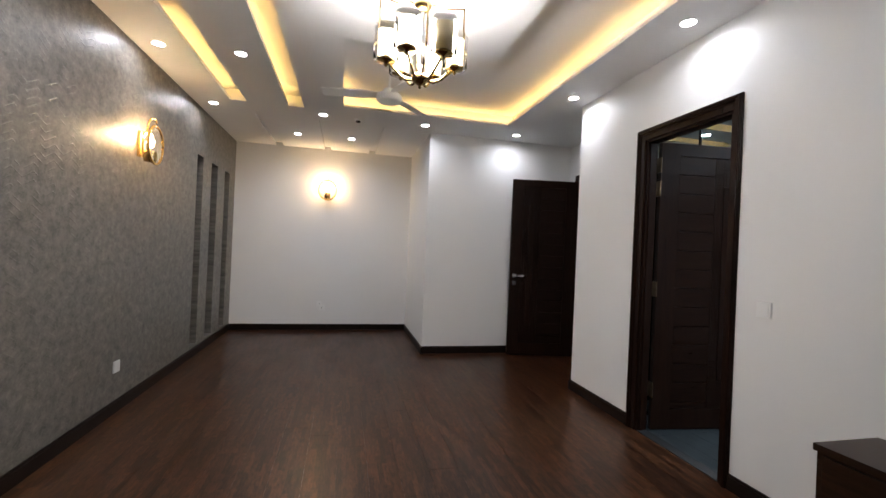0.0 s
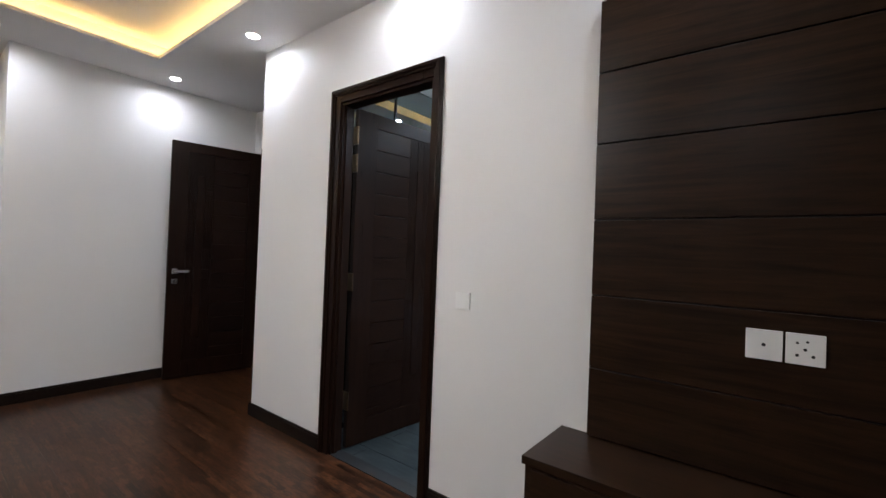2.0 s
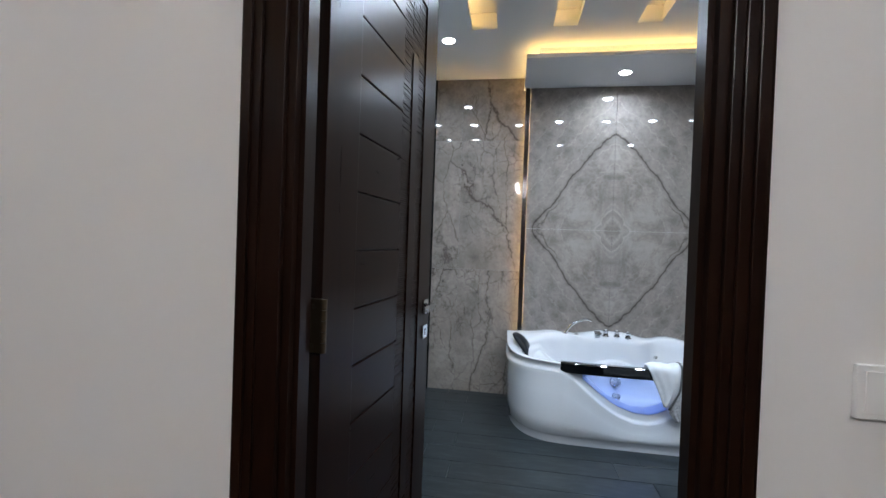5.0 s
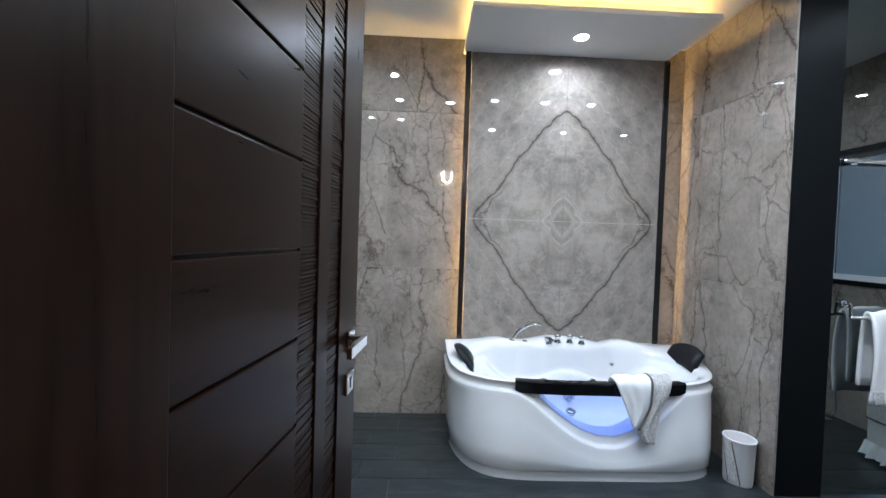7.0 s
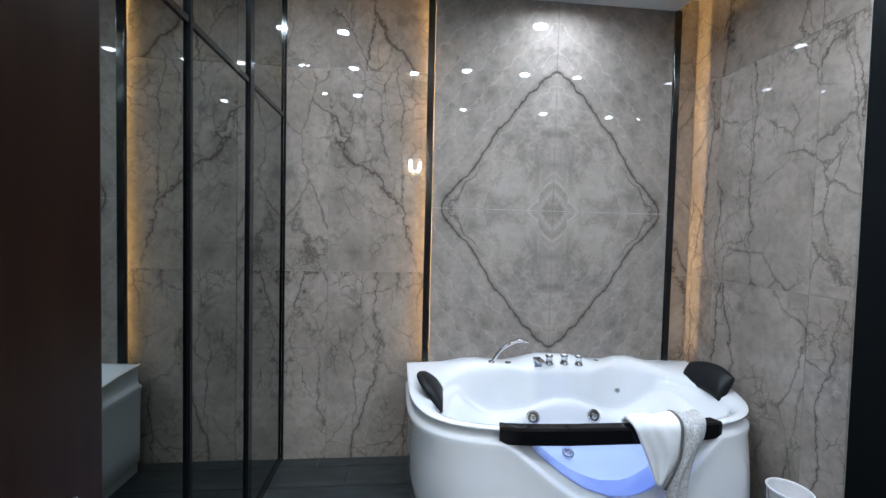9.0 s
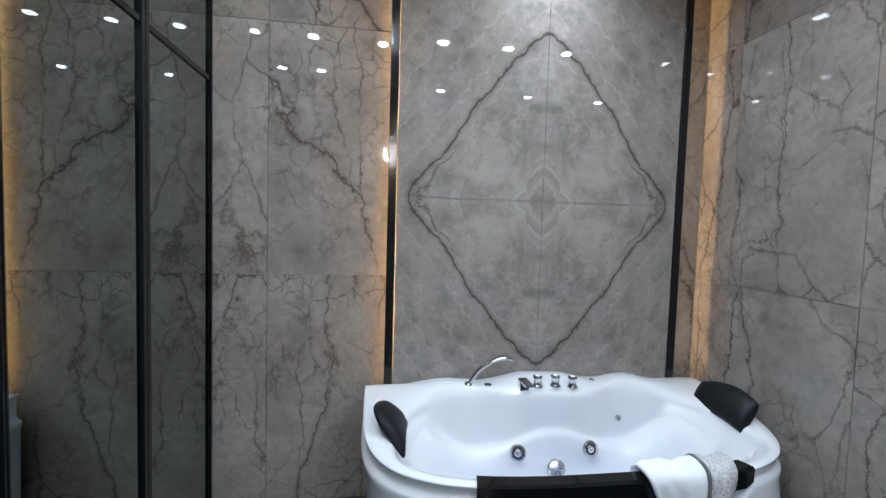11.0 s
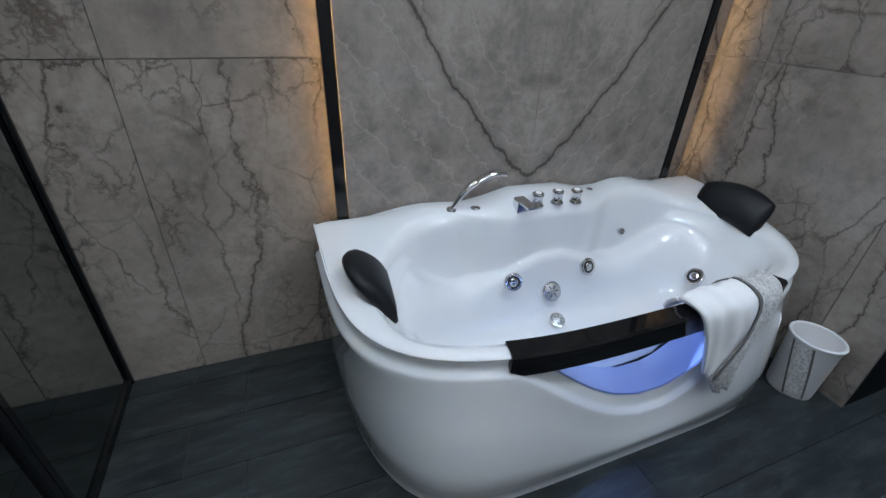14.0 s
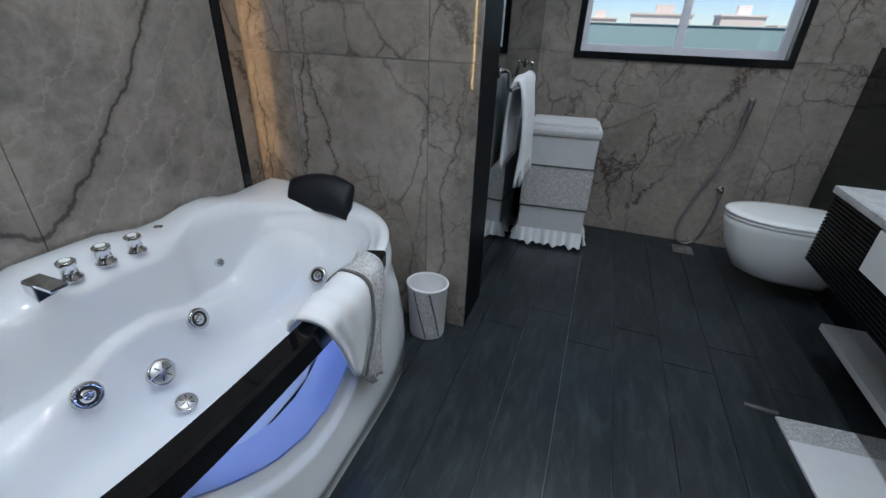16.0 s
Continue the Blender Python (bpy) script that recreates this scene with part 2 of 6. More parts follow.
    # faint diagonal streaks in the outer corners
    diag = n.math("FRACT", n.math("MULTIPLY", n.math("ADD", d, n.math("MULTIPLY", w2.outputs[0], 0.15)), 4.0))
    dl = n.ramp(diag, ((0.0, 1.0), (0.05, 0.0), (0.95, 0.0), (1.0, 1.0)))
    outer = n.ramp(d, ((0.55, 0.0), (0.62, 1.0)))
    c = n.mix(n.math("MULTIPLY", n.math("MULTIPLY", dl, outer), 0.4), c, tuple(x * 1.45 for x in base))
    c = n.mix(n.math("MULTIPLY", main, 0.85), c, vein)
    c = n.mix(n.math("MULTIPLY", n.math("MULTIPLY", twin, keep), 0.8), c, vein)
    n.out(c)
    return m


def glow(name, color, strength):
    m = material(name, color, 0.6)
    b = m.node_tree.nodes["Principled BSDF"]
    b.inputs["Emission Color"].default_value = (*color, 1)
    b.inputs["Emission Strength"].default_value = strength
    return m


def strip_floor():
    """Dark laminate of narrow staves in mixed browns, streaked along the grain."""
    m = material("stave_floor", (0.03, 0.013, 0.008), 0.3)
    n = Nodes(m)
    g = n.add("ShaderNodeNewGeometry")
    mp = n.add("ShaderNodeMapping")
    mp.inputs["Rotation"].default_value = (0, 0, radians(90))
    n.link(g.outputs["Position"], mp.inputs["Vector"])

    def staves(width, row, offset, a, b):
        br = n.add("ShaderNodeTexBrick")
        br.offset, br.squash = offset, 1.0
        for key, value in (("Scale", 1.0), ("Mortar Size", 0.0004), ("Brick Width", width), ("Row Height", row), ("Bias", 0.0), ("Mortar Smooth", 0.2)):
            br.inputs[key].default_value = value
        br.inputs["Color1"].default_value, br.inputs["Color2"].default_value = (*a, 1), (*b, 1)
        br.inputs["Mortar"].default_value = (0.004, 0.002, 0.0015, 1)
        n.link(mp.outputs[0], br.inputs["Vector"])
        return br.outputs["Color"]

    c = staves(0.27, 0.0325, 0.37, (0.0070, 0.0028, 0.0016), (0.085, 0.032, 0.0135))
    streak = n.noise(n.coord((120, 9, 1)), 1.0, 8, 0.74, 0.9)
    fleck = n.noise(n.coord((46, 13, 1)), 1.0, 6, 0.70, 0.4)
    cloud = n.noise(n.coord((3, 1.2, 1)), 1.0, 3)
    c = n.mix(n.ramp(fleck.outputs[0], ((0.42, 0.0), (0.60, 0.85))), c, (0.0050, 0.0023, 0.0015))
    c = n.mix(n.ramp(streak.outputs[0], ((0.50, 0.0), (0.70, 0.75))), c, (0.110, 0.042, 0.017))
    c = n.mix(n.math("MULTIPLY", cloud.outputs[0], 0.25), c, (0.014, 0.006, 0.0035))
    n.b.inputs["Specular IOR Level"].default_value = 0.24
    n.b.inputs["Specular Tint"].default_value = (1.0, 0.82, 0.66, 1)
    n.out(c, n.ramp(cloud.outputs[0], ((0.3, 0.28), (0.7, 0.36))))
    return m


WHITE = paint("white_wall_paint", (0.78, 0.77, 0.76))
CEIL = paint("ceiling_paint", (0.8, 0.79, 0.77), 0.7)
BCEIL = paint("bath_ceiling_paint", (0.8, 0.8, 0.8), 0.6)
DOORWOOD = wood("door_wood_upright", (0.0080, 0.0031, 0.0018), (0.0210, 0.0090, 0.0050), 2, 0.29, shine=0.14)
DOORWOOD_X = wood("door_wood_level", (0.0080, 0.0031, 0.0018), (0.0210, 0.0090, 0.0050), 0, 0.29, shine=0.14)
TVWOOD = wood("panel_wood", (0.010, 0.0050, 0.0029), (0.044, 0.0215, 0.0110), 1, 0.30, shine=0.18)
SKIRT = wood("skirting_wood", (0.008, 0.005, 0.004), (0.018, 0.011, 0.008), 1, 0.35)
PLANK = strip_floor()
BLACK = material("black_profile", (0.008, 0.009, 0.01), 0.13)
SATINBLACK = material("satin_black_post", (0.007, 0.008, 0.009), 0.42, Specular_IOR_Level=0.03)
MATTBLACK = material("matt_black", (0.01, 0.01, 0.011), 0.5)
CHROME = material("chrome", (0.75, 0.76, 0.78), 0.08, 1.0)
STEEL = material("brushed_steel", (0.55, 0.55, 0.55), 0.3, 1.0)
BRASS = material("antique_brass", (0.42, 0.29, 0.12), 0.22, 1.0)
BRONZE = material("worn_bronze", (0.16, 0.115, 0.07), 0.38, 1.0)
GOLD = material("polished_gold", (0.85, 0.55, 0.18), 0.15, 1.0)
PLASTIC = material("white_plastic", (0.8, 0.8, 0.79), 0.3)
ACRYLIC = material("white_acrylic", (0.71, 0.72, 0.74), 0.04, Coat_Weight=0.8, Coat_Roughness=0.0)
CERAMIC = material("white_ceramic", (0.8, 0.8, 0.8), 0.08)
MIRROR = material("tinted_mirror", (0.30, 0.33, 0.33), 0.01, 1.0)
GLASS = material("clear_glass", (1, 1, 1), 0.0, 0.0, Transmission_Weight=1.0, IOR=1.45)
LAMP = glow("downlight_lens", (0.95, 0.97, 1.0), 40.0)
WARM = glow("warm_tape", (1.0, 0.64, 0.22), COVE)
TILE = marble("polished_marble_tile", (0.355, 0.308, 0.272), (0.225, 0.193, 0.168), (0.05, 0.036, 0.028), 1.0, 0.02)
FEATURE = bookmatch("bookmatched_marble", (0.30, 0.263, 0.234), (0.19, 0.164, 0.145), (0.045, 0.034, 0.028), 1.913, 1.525, 0.67, 0.825, 0.02)
GROUT = material("grout", (0.3, 0.28, 0.26), 0.8)


def slate_material():
    m = material("dark_slate_plank", (0.03, 0.033, 0.036), 0.35, Specular_IOR_Level=0.38)
    n = Nodes(m)
    info = n.add("ShaderNodeObjectInfo")
    v = n.coord((7, 3.4, 9))
    a = n.noise(v, 1.0, 7, 0.66, 0.2)
    f = n.noise(n.coord(), 60, 3)
    c = n.ramp(a.outputs[0], ((0.3, (0.0115, 0.0148, 0.0164)), (0.72, (0.0255, 0.0315, 0.0342))))
    c = n.mix(n.math("MULTIPLY", info.outputs["Random"], 0.35), c, (0.011, 0.0145, 0.0165))
    wear = n.noise(n.coord((26, 5, 9)), 1.0, 8, 0.74, 0.4)
    c = n.mix(n.ramp(wear.outputs[0], ((0.48, 0.0), (0.70, 0.85))), c, (0.046, 0.056, 0.060))
    c = n.mix(n.ramp(wear.outputs[0], ((0.30, 0.6), (0.45, 0.0))), c, (0.007, 0.009, 0.0105))
    n.out(c, n.ramp(a.outputs[0], ((0.2, 0.27), (0.8, 0.34))), n.bump(f.outputs[0], 0.05, 0.002, n.bump(a.outputs[0], 0.04, 0.004)))
    return m


def wallpaper_material():
    m = material("grey_embossed_wallpaper", (0.2, 0.185, 0.165), 0.42)
    n = Nodes(m)
    blotch = n.noise(n.coord((1, 14, 16)), 1.0, 10, 0.80)
    fib = n.noise(n.coord((1, 60, 60)), 1.0, 6, 0.75)
    c = n.ramp(blotch.outputs[0], ((0.34, (0.050, 0.046, 0.040)), (0.66, (0.225, 0.204, 0.176))))
    c = n.mix(n.math("MULTIPLY", fib.outputs[0], 0.25), c, (0.11, 0.103, 0.095))
    # embossed zigzag bars
    g = n.add("ShaderNodeNewGeometry")
    sep = n.add("ShaderNodeSeparateXYZ")
    n.link(g.outputs["Position"], sep.inputs[0])
    zig = n.math("PINGPONG", n.math("MULTIPLY", sep.outputs[1], 1.0), 0.085)
    row = n.math("FRACT", n.math("MULTIPLY", n.math("ADD", sep.outputs[2], n.math("MULTIPLY", zig, 0.55)), 21.0))
    bars = n.ramp(row, ((0.0, 0.0), (0.06, 1.0), (0.16, 1.0), (0.22, 0.0)))
    gate = n.ramp(n.noise(n.coord((1, 9, 5)), 1.0, 2).outputs[0], ((0.47, 0.0), (0.53, 1.0)))
    n.out(c, n.ramp(fib.outputs[0], ((0.3, 0.36), (0.8, 0.52))), n.bump(n.math("MULTIPLY", bars, gate), 0.42, 0.003, n.bump(fib.outputs[0], 0.12, 0.002)))
    return m


SLATE = slate_material()
PAPER = wallpaper_material()

# ---- plan, metres ----
XL, XW, XB = -1.821, 2.335, 2.428            # papered wall, bedroom side and bathroom side of the door wall
YF, YP, YC, YS = 7.537, 5.865, 4.265, -2.2   # far wall, jutting wall, corner, wall behind the start
XP, XD = 1.003, 3.12                      # jutting corner, wall of the entrance door
ZC, ZT = 3.008, 3.158                       # ceiling and tray
DOOR = (2.402, 3.245, 2.41)                 # bathroom door opening: y0, y1, height
XE, XF, YM, YR, YWIN, ZB = 5.47, 5.40, 3.515, 0.98, -0.48, 2.885
XG = 4.46                                 # glazed partition beside the bath

# ---- bedroom shell ----
structure("floor", boxes((XL - 0.2, XB - 0.15, YS - 0.2, YF + 0.2, -0.2, -0.012), (XB - 0.15, XD + 1.35, YC - 0.15, YF + 0.2, -0.2, -0.012)), MATTBLACK, "dark underlay below the wooden floor", "floor")
wall_r = boxes((XW, XB, YS, DOOR[0], 0, ZC + 0.3), (XW, XB, DOOR[1], YC, 0, ZC + 0.3), (XW, XB, DOOR[0], DOOR[1], DOOR[2], ZC + 0.3))
structure("wall_east", wall_r, WHITE, "white painted wall with the bathroom doorway", "wall")
structure("wall_corner", box(XB, XD, YC - 0.15, YC, 0, ZC + 0.3), WHITE, "white painted return wall at the entrance", "wall")
wall_d = boxes((XD, XD + 0.15, YC - 0.15, 4.45, 0, ZC + 0.3), (XD, XD + 0.15, 5.59, YP, 0, ZC + 0.3), (XD, XD + 0.15, 4.45, 5.59, 2.475, ZC + 0.3))
structure("wall_entrance", wall_d, WHITE, "white painted wall with the entrance doorway", "wall")
structure("wall_jutting", boxes((XP, XD + 0.15, YP, YP + 0.15, 0, ZC + 0.3), (XP, XP + 0.15, YP + 0.15, YF, 0, ZC + 0.3)), WHITE, "white painted jutting wall", "wall")
structure("wall_north", box(XL - 0.2, XP + 0.15, YF, YF + 0.15, 0, ZC + 0.3), WHITE, "white painted end wall", "wall")
structure("wall_south", box(XL - 0.2, XB, YS - 0.15, YS, 0, ZC + 0.3), WHITE, "plain white wall", "wall")
structure("wall_hall", boxes((XD + 1.2, XD + 1.35, YC - 0.15, YP + 0.15, 0, ZC), (XD + 0.15, XD + 1.2, YP, YP + 0.15, 0, ZC), (XD + 0.15, XD + 1.2, YC - 0.15, YC, 0, ZC), (XD + 0.15, XD + 1.35, YC - 0.15, YP + 0.15, ZC, ZC + 0.1)), WHITE, "plain white hall behind the entrance door", "wall")
NICHES = ((5.765, 5.995), (6.32, 6.60), (6.955, 7.215))
rows = [(XL - 0.05, XL, YS, YF, 2.50, ZC + 0.3), (XL - 0.05, XL, YS, YF, 0, 0.10), (XL - 0.2, XL - 0.14, YS, YF, 0, ZC + 0.3)]
ys = [YS] + [y for p in NICHES for y in p] + [YF]
for a, b in zip(ys[::2], ys[1::2]):
    rows.append((XL - 0.14, XL, a, b, 0.13, 2.435))
rows[0], rows[1] = (XL - 0.14, XL, YS, YF, 2.435, ZC + 0.3), (XL - 0.14, XL, YS, YF, 0, 0.13)
structure("wall_west", boxes(*rows), PAPER, "grey embossed wallpaper wall with three tall niches", "wall")

# ceiling with slots and an L-shaped tray
TRAY = (-0.15, 1.855, 3.54, 5.18, 1.105)   # x0, x1, y0, y1, x of the arm's inner edge
SLOTS = ((-1.40, -1.225), (-0.777, -0.60))
SLOT_Y = (-0.6, 5.38)
GROOVES = ((-1.23, -1.10), (-0.46, -0.36), (0.26, 0.37))
GY = (5.84, 7.53)
c = bmesh.new()
T = 0.03
def slab(x0, x1, y0, y1):
    add_box(c, x0, x1, y0, y1, ZC, ZC + T)
x0, x1, y0, y1, xi = TRAY
YA = -0.6
slab(XL, XD, YS, YA)
slab(XL, SLOTS[0][0], YA, SLOT_Y[1])
slab(SLOTS[0][1], SLOTS[1][0], YA, SLOT_Y[1])
slab(SLOTS[1][1], x0, YA, SLOT_Y[1])
slab(x0, xi, YA, y0)
slab(x1, XD, YA, SLOT_Y[1])
slab(x0, x1, y1, SLOT_Y[1])
slab(XL, XD, SLOT_Y[1], GY[0])
slab(GROOVES[2][1], XD, GY[0], YF)
slab(XL, GROOVES[0][0], GY[0], YF)
slab(GROOVES[0][1], GROOVES[1][0], GY[0], YF)
slab(GROOVES[1][1], GROOVES[2][0], GY[0], YF)
for g in GROOVES:
    slab(*g, GY[1], YF)
    add_box(c, g[0] - 0.02, g[1] + 0.02, GY[0] - 0.02, GY[1] + 0.02, ZC + 0.05, ZC + 0.06)
add_box(c, XL, XD, YS, YF, ZT, ZT + 0.04)
structure("ceiling", c, CEIL, "white plaster ceiling with lit slots and a tray", "ceiling")

# upright sides of the cavities and the tape in them
sides = []
for a, b in SLOTS:
    sides += [(a - 0.10, a - 0.09, YA, SLOT_Y[1] + 0.09, ZC + T, ZT), (b + 0.02, b + 0.03, YA, SLOT_Y[1] + 0.09, ZC + T, ZT), (a - 0.09, b + 0.02, SLOT_Y[1] + 0.08, SLOT_Y[1] + 0.09, ZC + T, ZT)]
sides += [(x0 - 0.09, x0 - 0.08, y0 - 0.01, y1 + 0.10, ZC + T, ZT), (x0 - 0.08, x1 + 0.10, y1 + 0.10, y1 + 0.11, ZC + T, ZT), (x1 + 0.10, x1 + 0.11, YA, y1 + 0.10, ZC + T, ZT), (x0 - 0.08, xi, y0 - 0.01, y0, ZC + T, ZT), (xi - 0.01, xi, YA, y0 - 0.01, ZC + T, ZT)]
structure("ceiling_sides", boxes(*sides), CEIL, "white sides of the ceiling recesses", "ceiling")


def tape(label, *rows):
    return tagged(part("led_tape", boxes(*rows), WARM), label, "led tape", kind="structure")


for (a, b), lit in zip(SLOTS, (3.75, YA + 0.05)):
    tape("warm light tape inside a ceiling slot", (a - 0.07, a - 0.05, lit, SLOT_Y[1] + 0.02, ZC + T, ZC + T + 0.012))
tape("warm light tape round the ceiling tray", (x1 + 0.05, x1 + 0.07, YA + 0.05, y1 + 0.05, ZC + T, ZC + T + 0.012), (x0, x1 + 0.04, y1 + 0.05, y1 + 0.07, ZC + T, ZC + T + 0.012))
tape("warm light tape at the tray's side", (x0 - 0.05, x0 - 0.03, y1 - 0.5, y1 + 0.04, ZC + T, ZC + T + 0.012))

# skirting
def skirting(name, rows):
    bm = bmesh.new()
    for r in rows:
        xa, xb, ya, yb = r
        add_box(bm, xa, xb, ya, yb, 0, 0.085)
        dx, dy = (0.004 if xb - xa < 0.05 else 0), (0.004 if yb - ya < 0.05 else 0)
        add_box(bm, xa + dx, xb - dx, ya + dy, yb - dy, 0.085, 0.10)
    return structure(name, bm, SKIRT, "dark wooden skirting board", "skirting")


skirting("baseboard_west", [(XL, XL + 0.018, YS, YF)])
skirting("baseboard_north", [(XL + 0.018, XP, YF - 0.018, YF)])
skirting("baseboard_jutting", [(XP - 0.018, XP, YP - 0.018, YF - 0.018), (XP, XD, YP - 0.018, YP)])
skirting("baseboard_east", [(XW - 0.018, XW, YS, DOOR[0] - 0.057), (XW - 0.018, XW, DOOR[1] + 0.09, YC + 0.018), (XW, XD, YC, YC + 0.018)])

# ---- bathroom shell ----
structure("bath_floor", box(XB - 0.15, XE + 0.2, YWIN - 0.2, YM + 0.2, -0.2, -0.012), material("grey_joint", (0.17, 0.17, 0.17), 0.8), "screed below the slate floor", "floor")
structure("wall_bath_east", box(XE + 0.012, XE + 0.2, YWIN - 0.2, YM + 0.2, 0, ZB + 0.3), GROUT, "wall behind marble tiles", "wall")
structure("wall_bath_north", box(XB, XE + 0.012, YM + 0.012, YM + 0.2, 0, ZB + 0.3), BLACK, "dark backing behind mirror panels", "wall")
structure("wall_bath_side", boxes((XG + 0.05, XE + 0.012, YR - 0.15, YR - 0.012, 0, ZB + 0.3)), GROUT, "short tiled wall beside the bath", "wall")
WIN = (3.09, 4.25, 1.105, 2.2)
structure("wall_bath_south", boxes((XB, WIN[0], YWIN - 0.2, YWIN - 0.012, 0, ZB + 0.3), (WIN[1], XG + 0.04, YWIN - 0.2, YWIN - 0.012, 0, ZB + 0.3), (WIN[0], WIN[1], YWIN - 0.2, YWIN - 0.012, 0, WIN[2]), (WIN[0], WIN[1], YWIN - 0.2, YWIN - 0.012, WIN[3], ZB + 0.3)), GROUT, "tiled wall with the window", "wall")
BSLOTS = ((2.92, 3.098), (2.378, 2.54), (1.84, 1.995))
BX = (2.95, 4.555)
bc = bmesh.new()
add_box(bc, XB, BX[0], YWIN, YM, ZB, ZB + T)
add_box(bc, BX[1], XE, YWIN, YM, ZB, ZB + T)
yy = [YM] + [v for a, b in BSLOTS for v in (b, a)] + [YWIN]
for b, a in zip(yy[::2], yy[1::2]):
    add_box(bc, BX[0], BX[1], a, b, ZB, ZB + T)
add_box(bc, XB, XE, YWIN, YM, ZB + 0.14, ZB + 0.17)
structure("bath_ceiling", bc, BCEIL, "white bathroom ceiling with warm lit slots", "ceiling")
sides = []
for a, b in BSLOTS:
    sides += [(BX[0], BX[1] + 0.06, a - 0.03, a - 0.02, ZB + T, ZB + 0.14), (BX[0], BX[1] + 0.06, b + 0.08, b + 0.09, ZB + T, ZB + 0.14), (BX[1] + 0.05, BX[1] + 0.06, a - 0.02, b + 0.08, ZB + T, ZB + 0.14)]
    tape("warm light tape inside a bathroom ceiling slot", (BX[0] + 0.05, BX[1] + 0.02, b + 0.04, b + 0.06, ZB + T, ZB + T + 0.012))
structure("bath_ceiling_sides", boxes(*sides), BCEIL, "white sides of the bathroom ceiling slots", "ceiling")
# panel that hangs over the bath, with tape above its edge
DROP = (4.78, 5.46, 1.165, 2.705, 2.77)
structure("bath_ceiling_panel", boxes((DROP[0], DROP[1], DROP[2], DROP[3], DROP[4], DROP[4] + 0.03), (DROP[0] + 0.1, DROP[1], DROP[2] + 0.1, DROP[3] - 0.1, DROP[4] + 0.03, ZB)), BCEIL, "white ceiling panel hanging over the bath", "ceiling")
z = DROP[4] + 0.03
tape("warm light tape above the hanging panel", (DROP[0] + 0.06, DROP[0] + 0.075, DROP[2] + 0.05, DROP[3] - 0.05, z, z + 0.012), (DROP[0] + 0.08, DROP[1] - 0.02, DROP[2] + 0.05, DROP[2] + 0.065, z, z + 0.012), (DROP[0] + 0.08, DROP[1] - 0.02, DROP[3] - 0.065, DROP[3] - 0.05, z, z + 0.012))
FTAPE = glow("feature_tape", (1.0, 0.66, 0.26), 45.0)
tagged(part("led_tape", boxes((XE - 0.016, XE - 0.002, 2.60, 2.615, 0.62, 2.74)), FTAPE), "warm light tape behind the marble feature panel", "led tape", kind="structure")
tagged(part("led_tape", boxes((XE - 0.016, XE - 0.002, 1.215, 1.23, 0.62, 2.74)), glow("dim_feature_tape", (1.0, 0.66, 0.26), 20.0)), "dimmer warm light tape behind the marble feature panel", "led tape", kind="structure")


# ---- downlights ----
def downlight(x, y, z, watts, room):
    d = thing("downlight", x, y, z, "round white recessed downlight, lit, in the %s ceiling" % room, "downlight", room + " downlights")
    bm = lathe(bmesh.new(), [(0.043, -0.002), (0.052, -0.006), (0.055, -0.003), (0.055, 0.0)], pose(x, y, z), 28)
    part("trim_ring", bm, PLASTIC, d)
    part("lens", lathe(bmesh.new(), [(0.0, -0.003), (0.043, -0.003), (0.043, -0.001)], pose(x, y, z), 28), LAMP, d)
    lamp = new("downlight_lamp", bpy.data.lights.new("downlight_lamp", "AREA"))
    lamp.data.shape, lamp.data.size, lamp.data.energy = "DISK", 0.08, watts
    lamp.data.color = (0.93, 0.97, 1.07) if room == "bedroom" else (0.80, 0.96, 1.13)
    lamp.data.spread = radians(160)
    lamp.parent = d
    lamp.matrix_parent_inverse = d.matrix_basis.inverted()
    lamp.matrix_basis = pose(x, y, z - 0.008)


for x, y in ((-1.63, 4.10), (-1.0, 4.08), (-1.62, 5.58), (-0.397, 5.575), (-0.80, 6.65), (-0.042, 6.645), (0.871, 5.552), (2.12, 5.557), (2.115, 4.066), (2.10, 2.576), (2.10, 1.08), (-1.63, 2.6), (-1.63, 1.1), (-1.0, 2.6), (-1.0, 1.1)):
    downlight(x, y, ZC, DOWN_W, "bedroom")
for x, y in ((4.70, 3.29), (3.98, 3.29), (3.2, 3.33), (3.95, 2.73), (3.95, 2.25), (3.95, 1.70), (3.95, 1.19), (3.92, 0.28), (2.72, 2.1), (2.72, 1.1), (2.72, 0.25)):
    downlight(x, y, ZB, BATH_W, "bathroom")
downlight(5.10, 1.93, DROP[4], BATH_W, "bathroom")


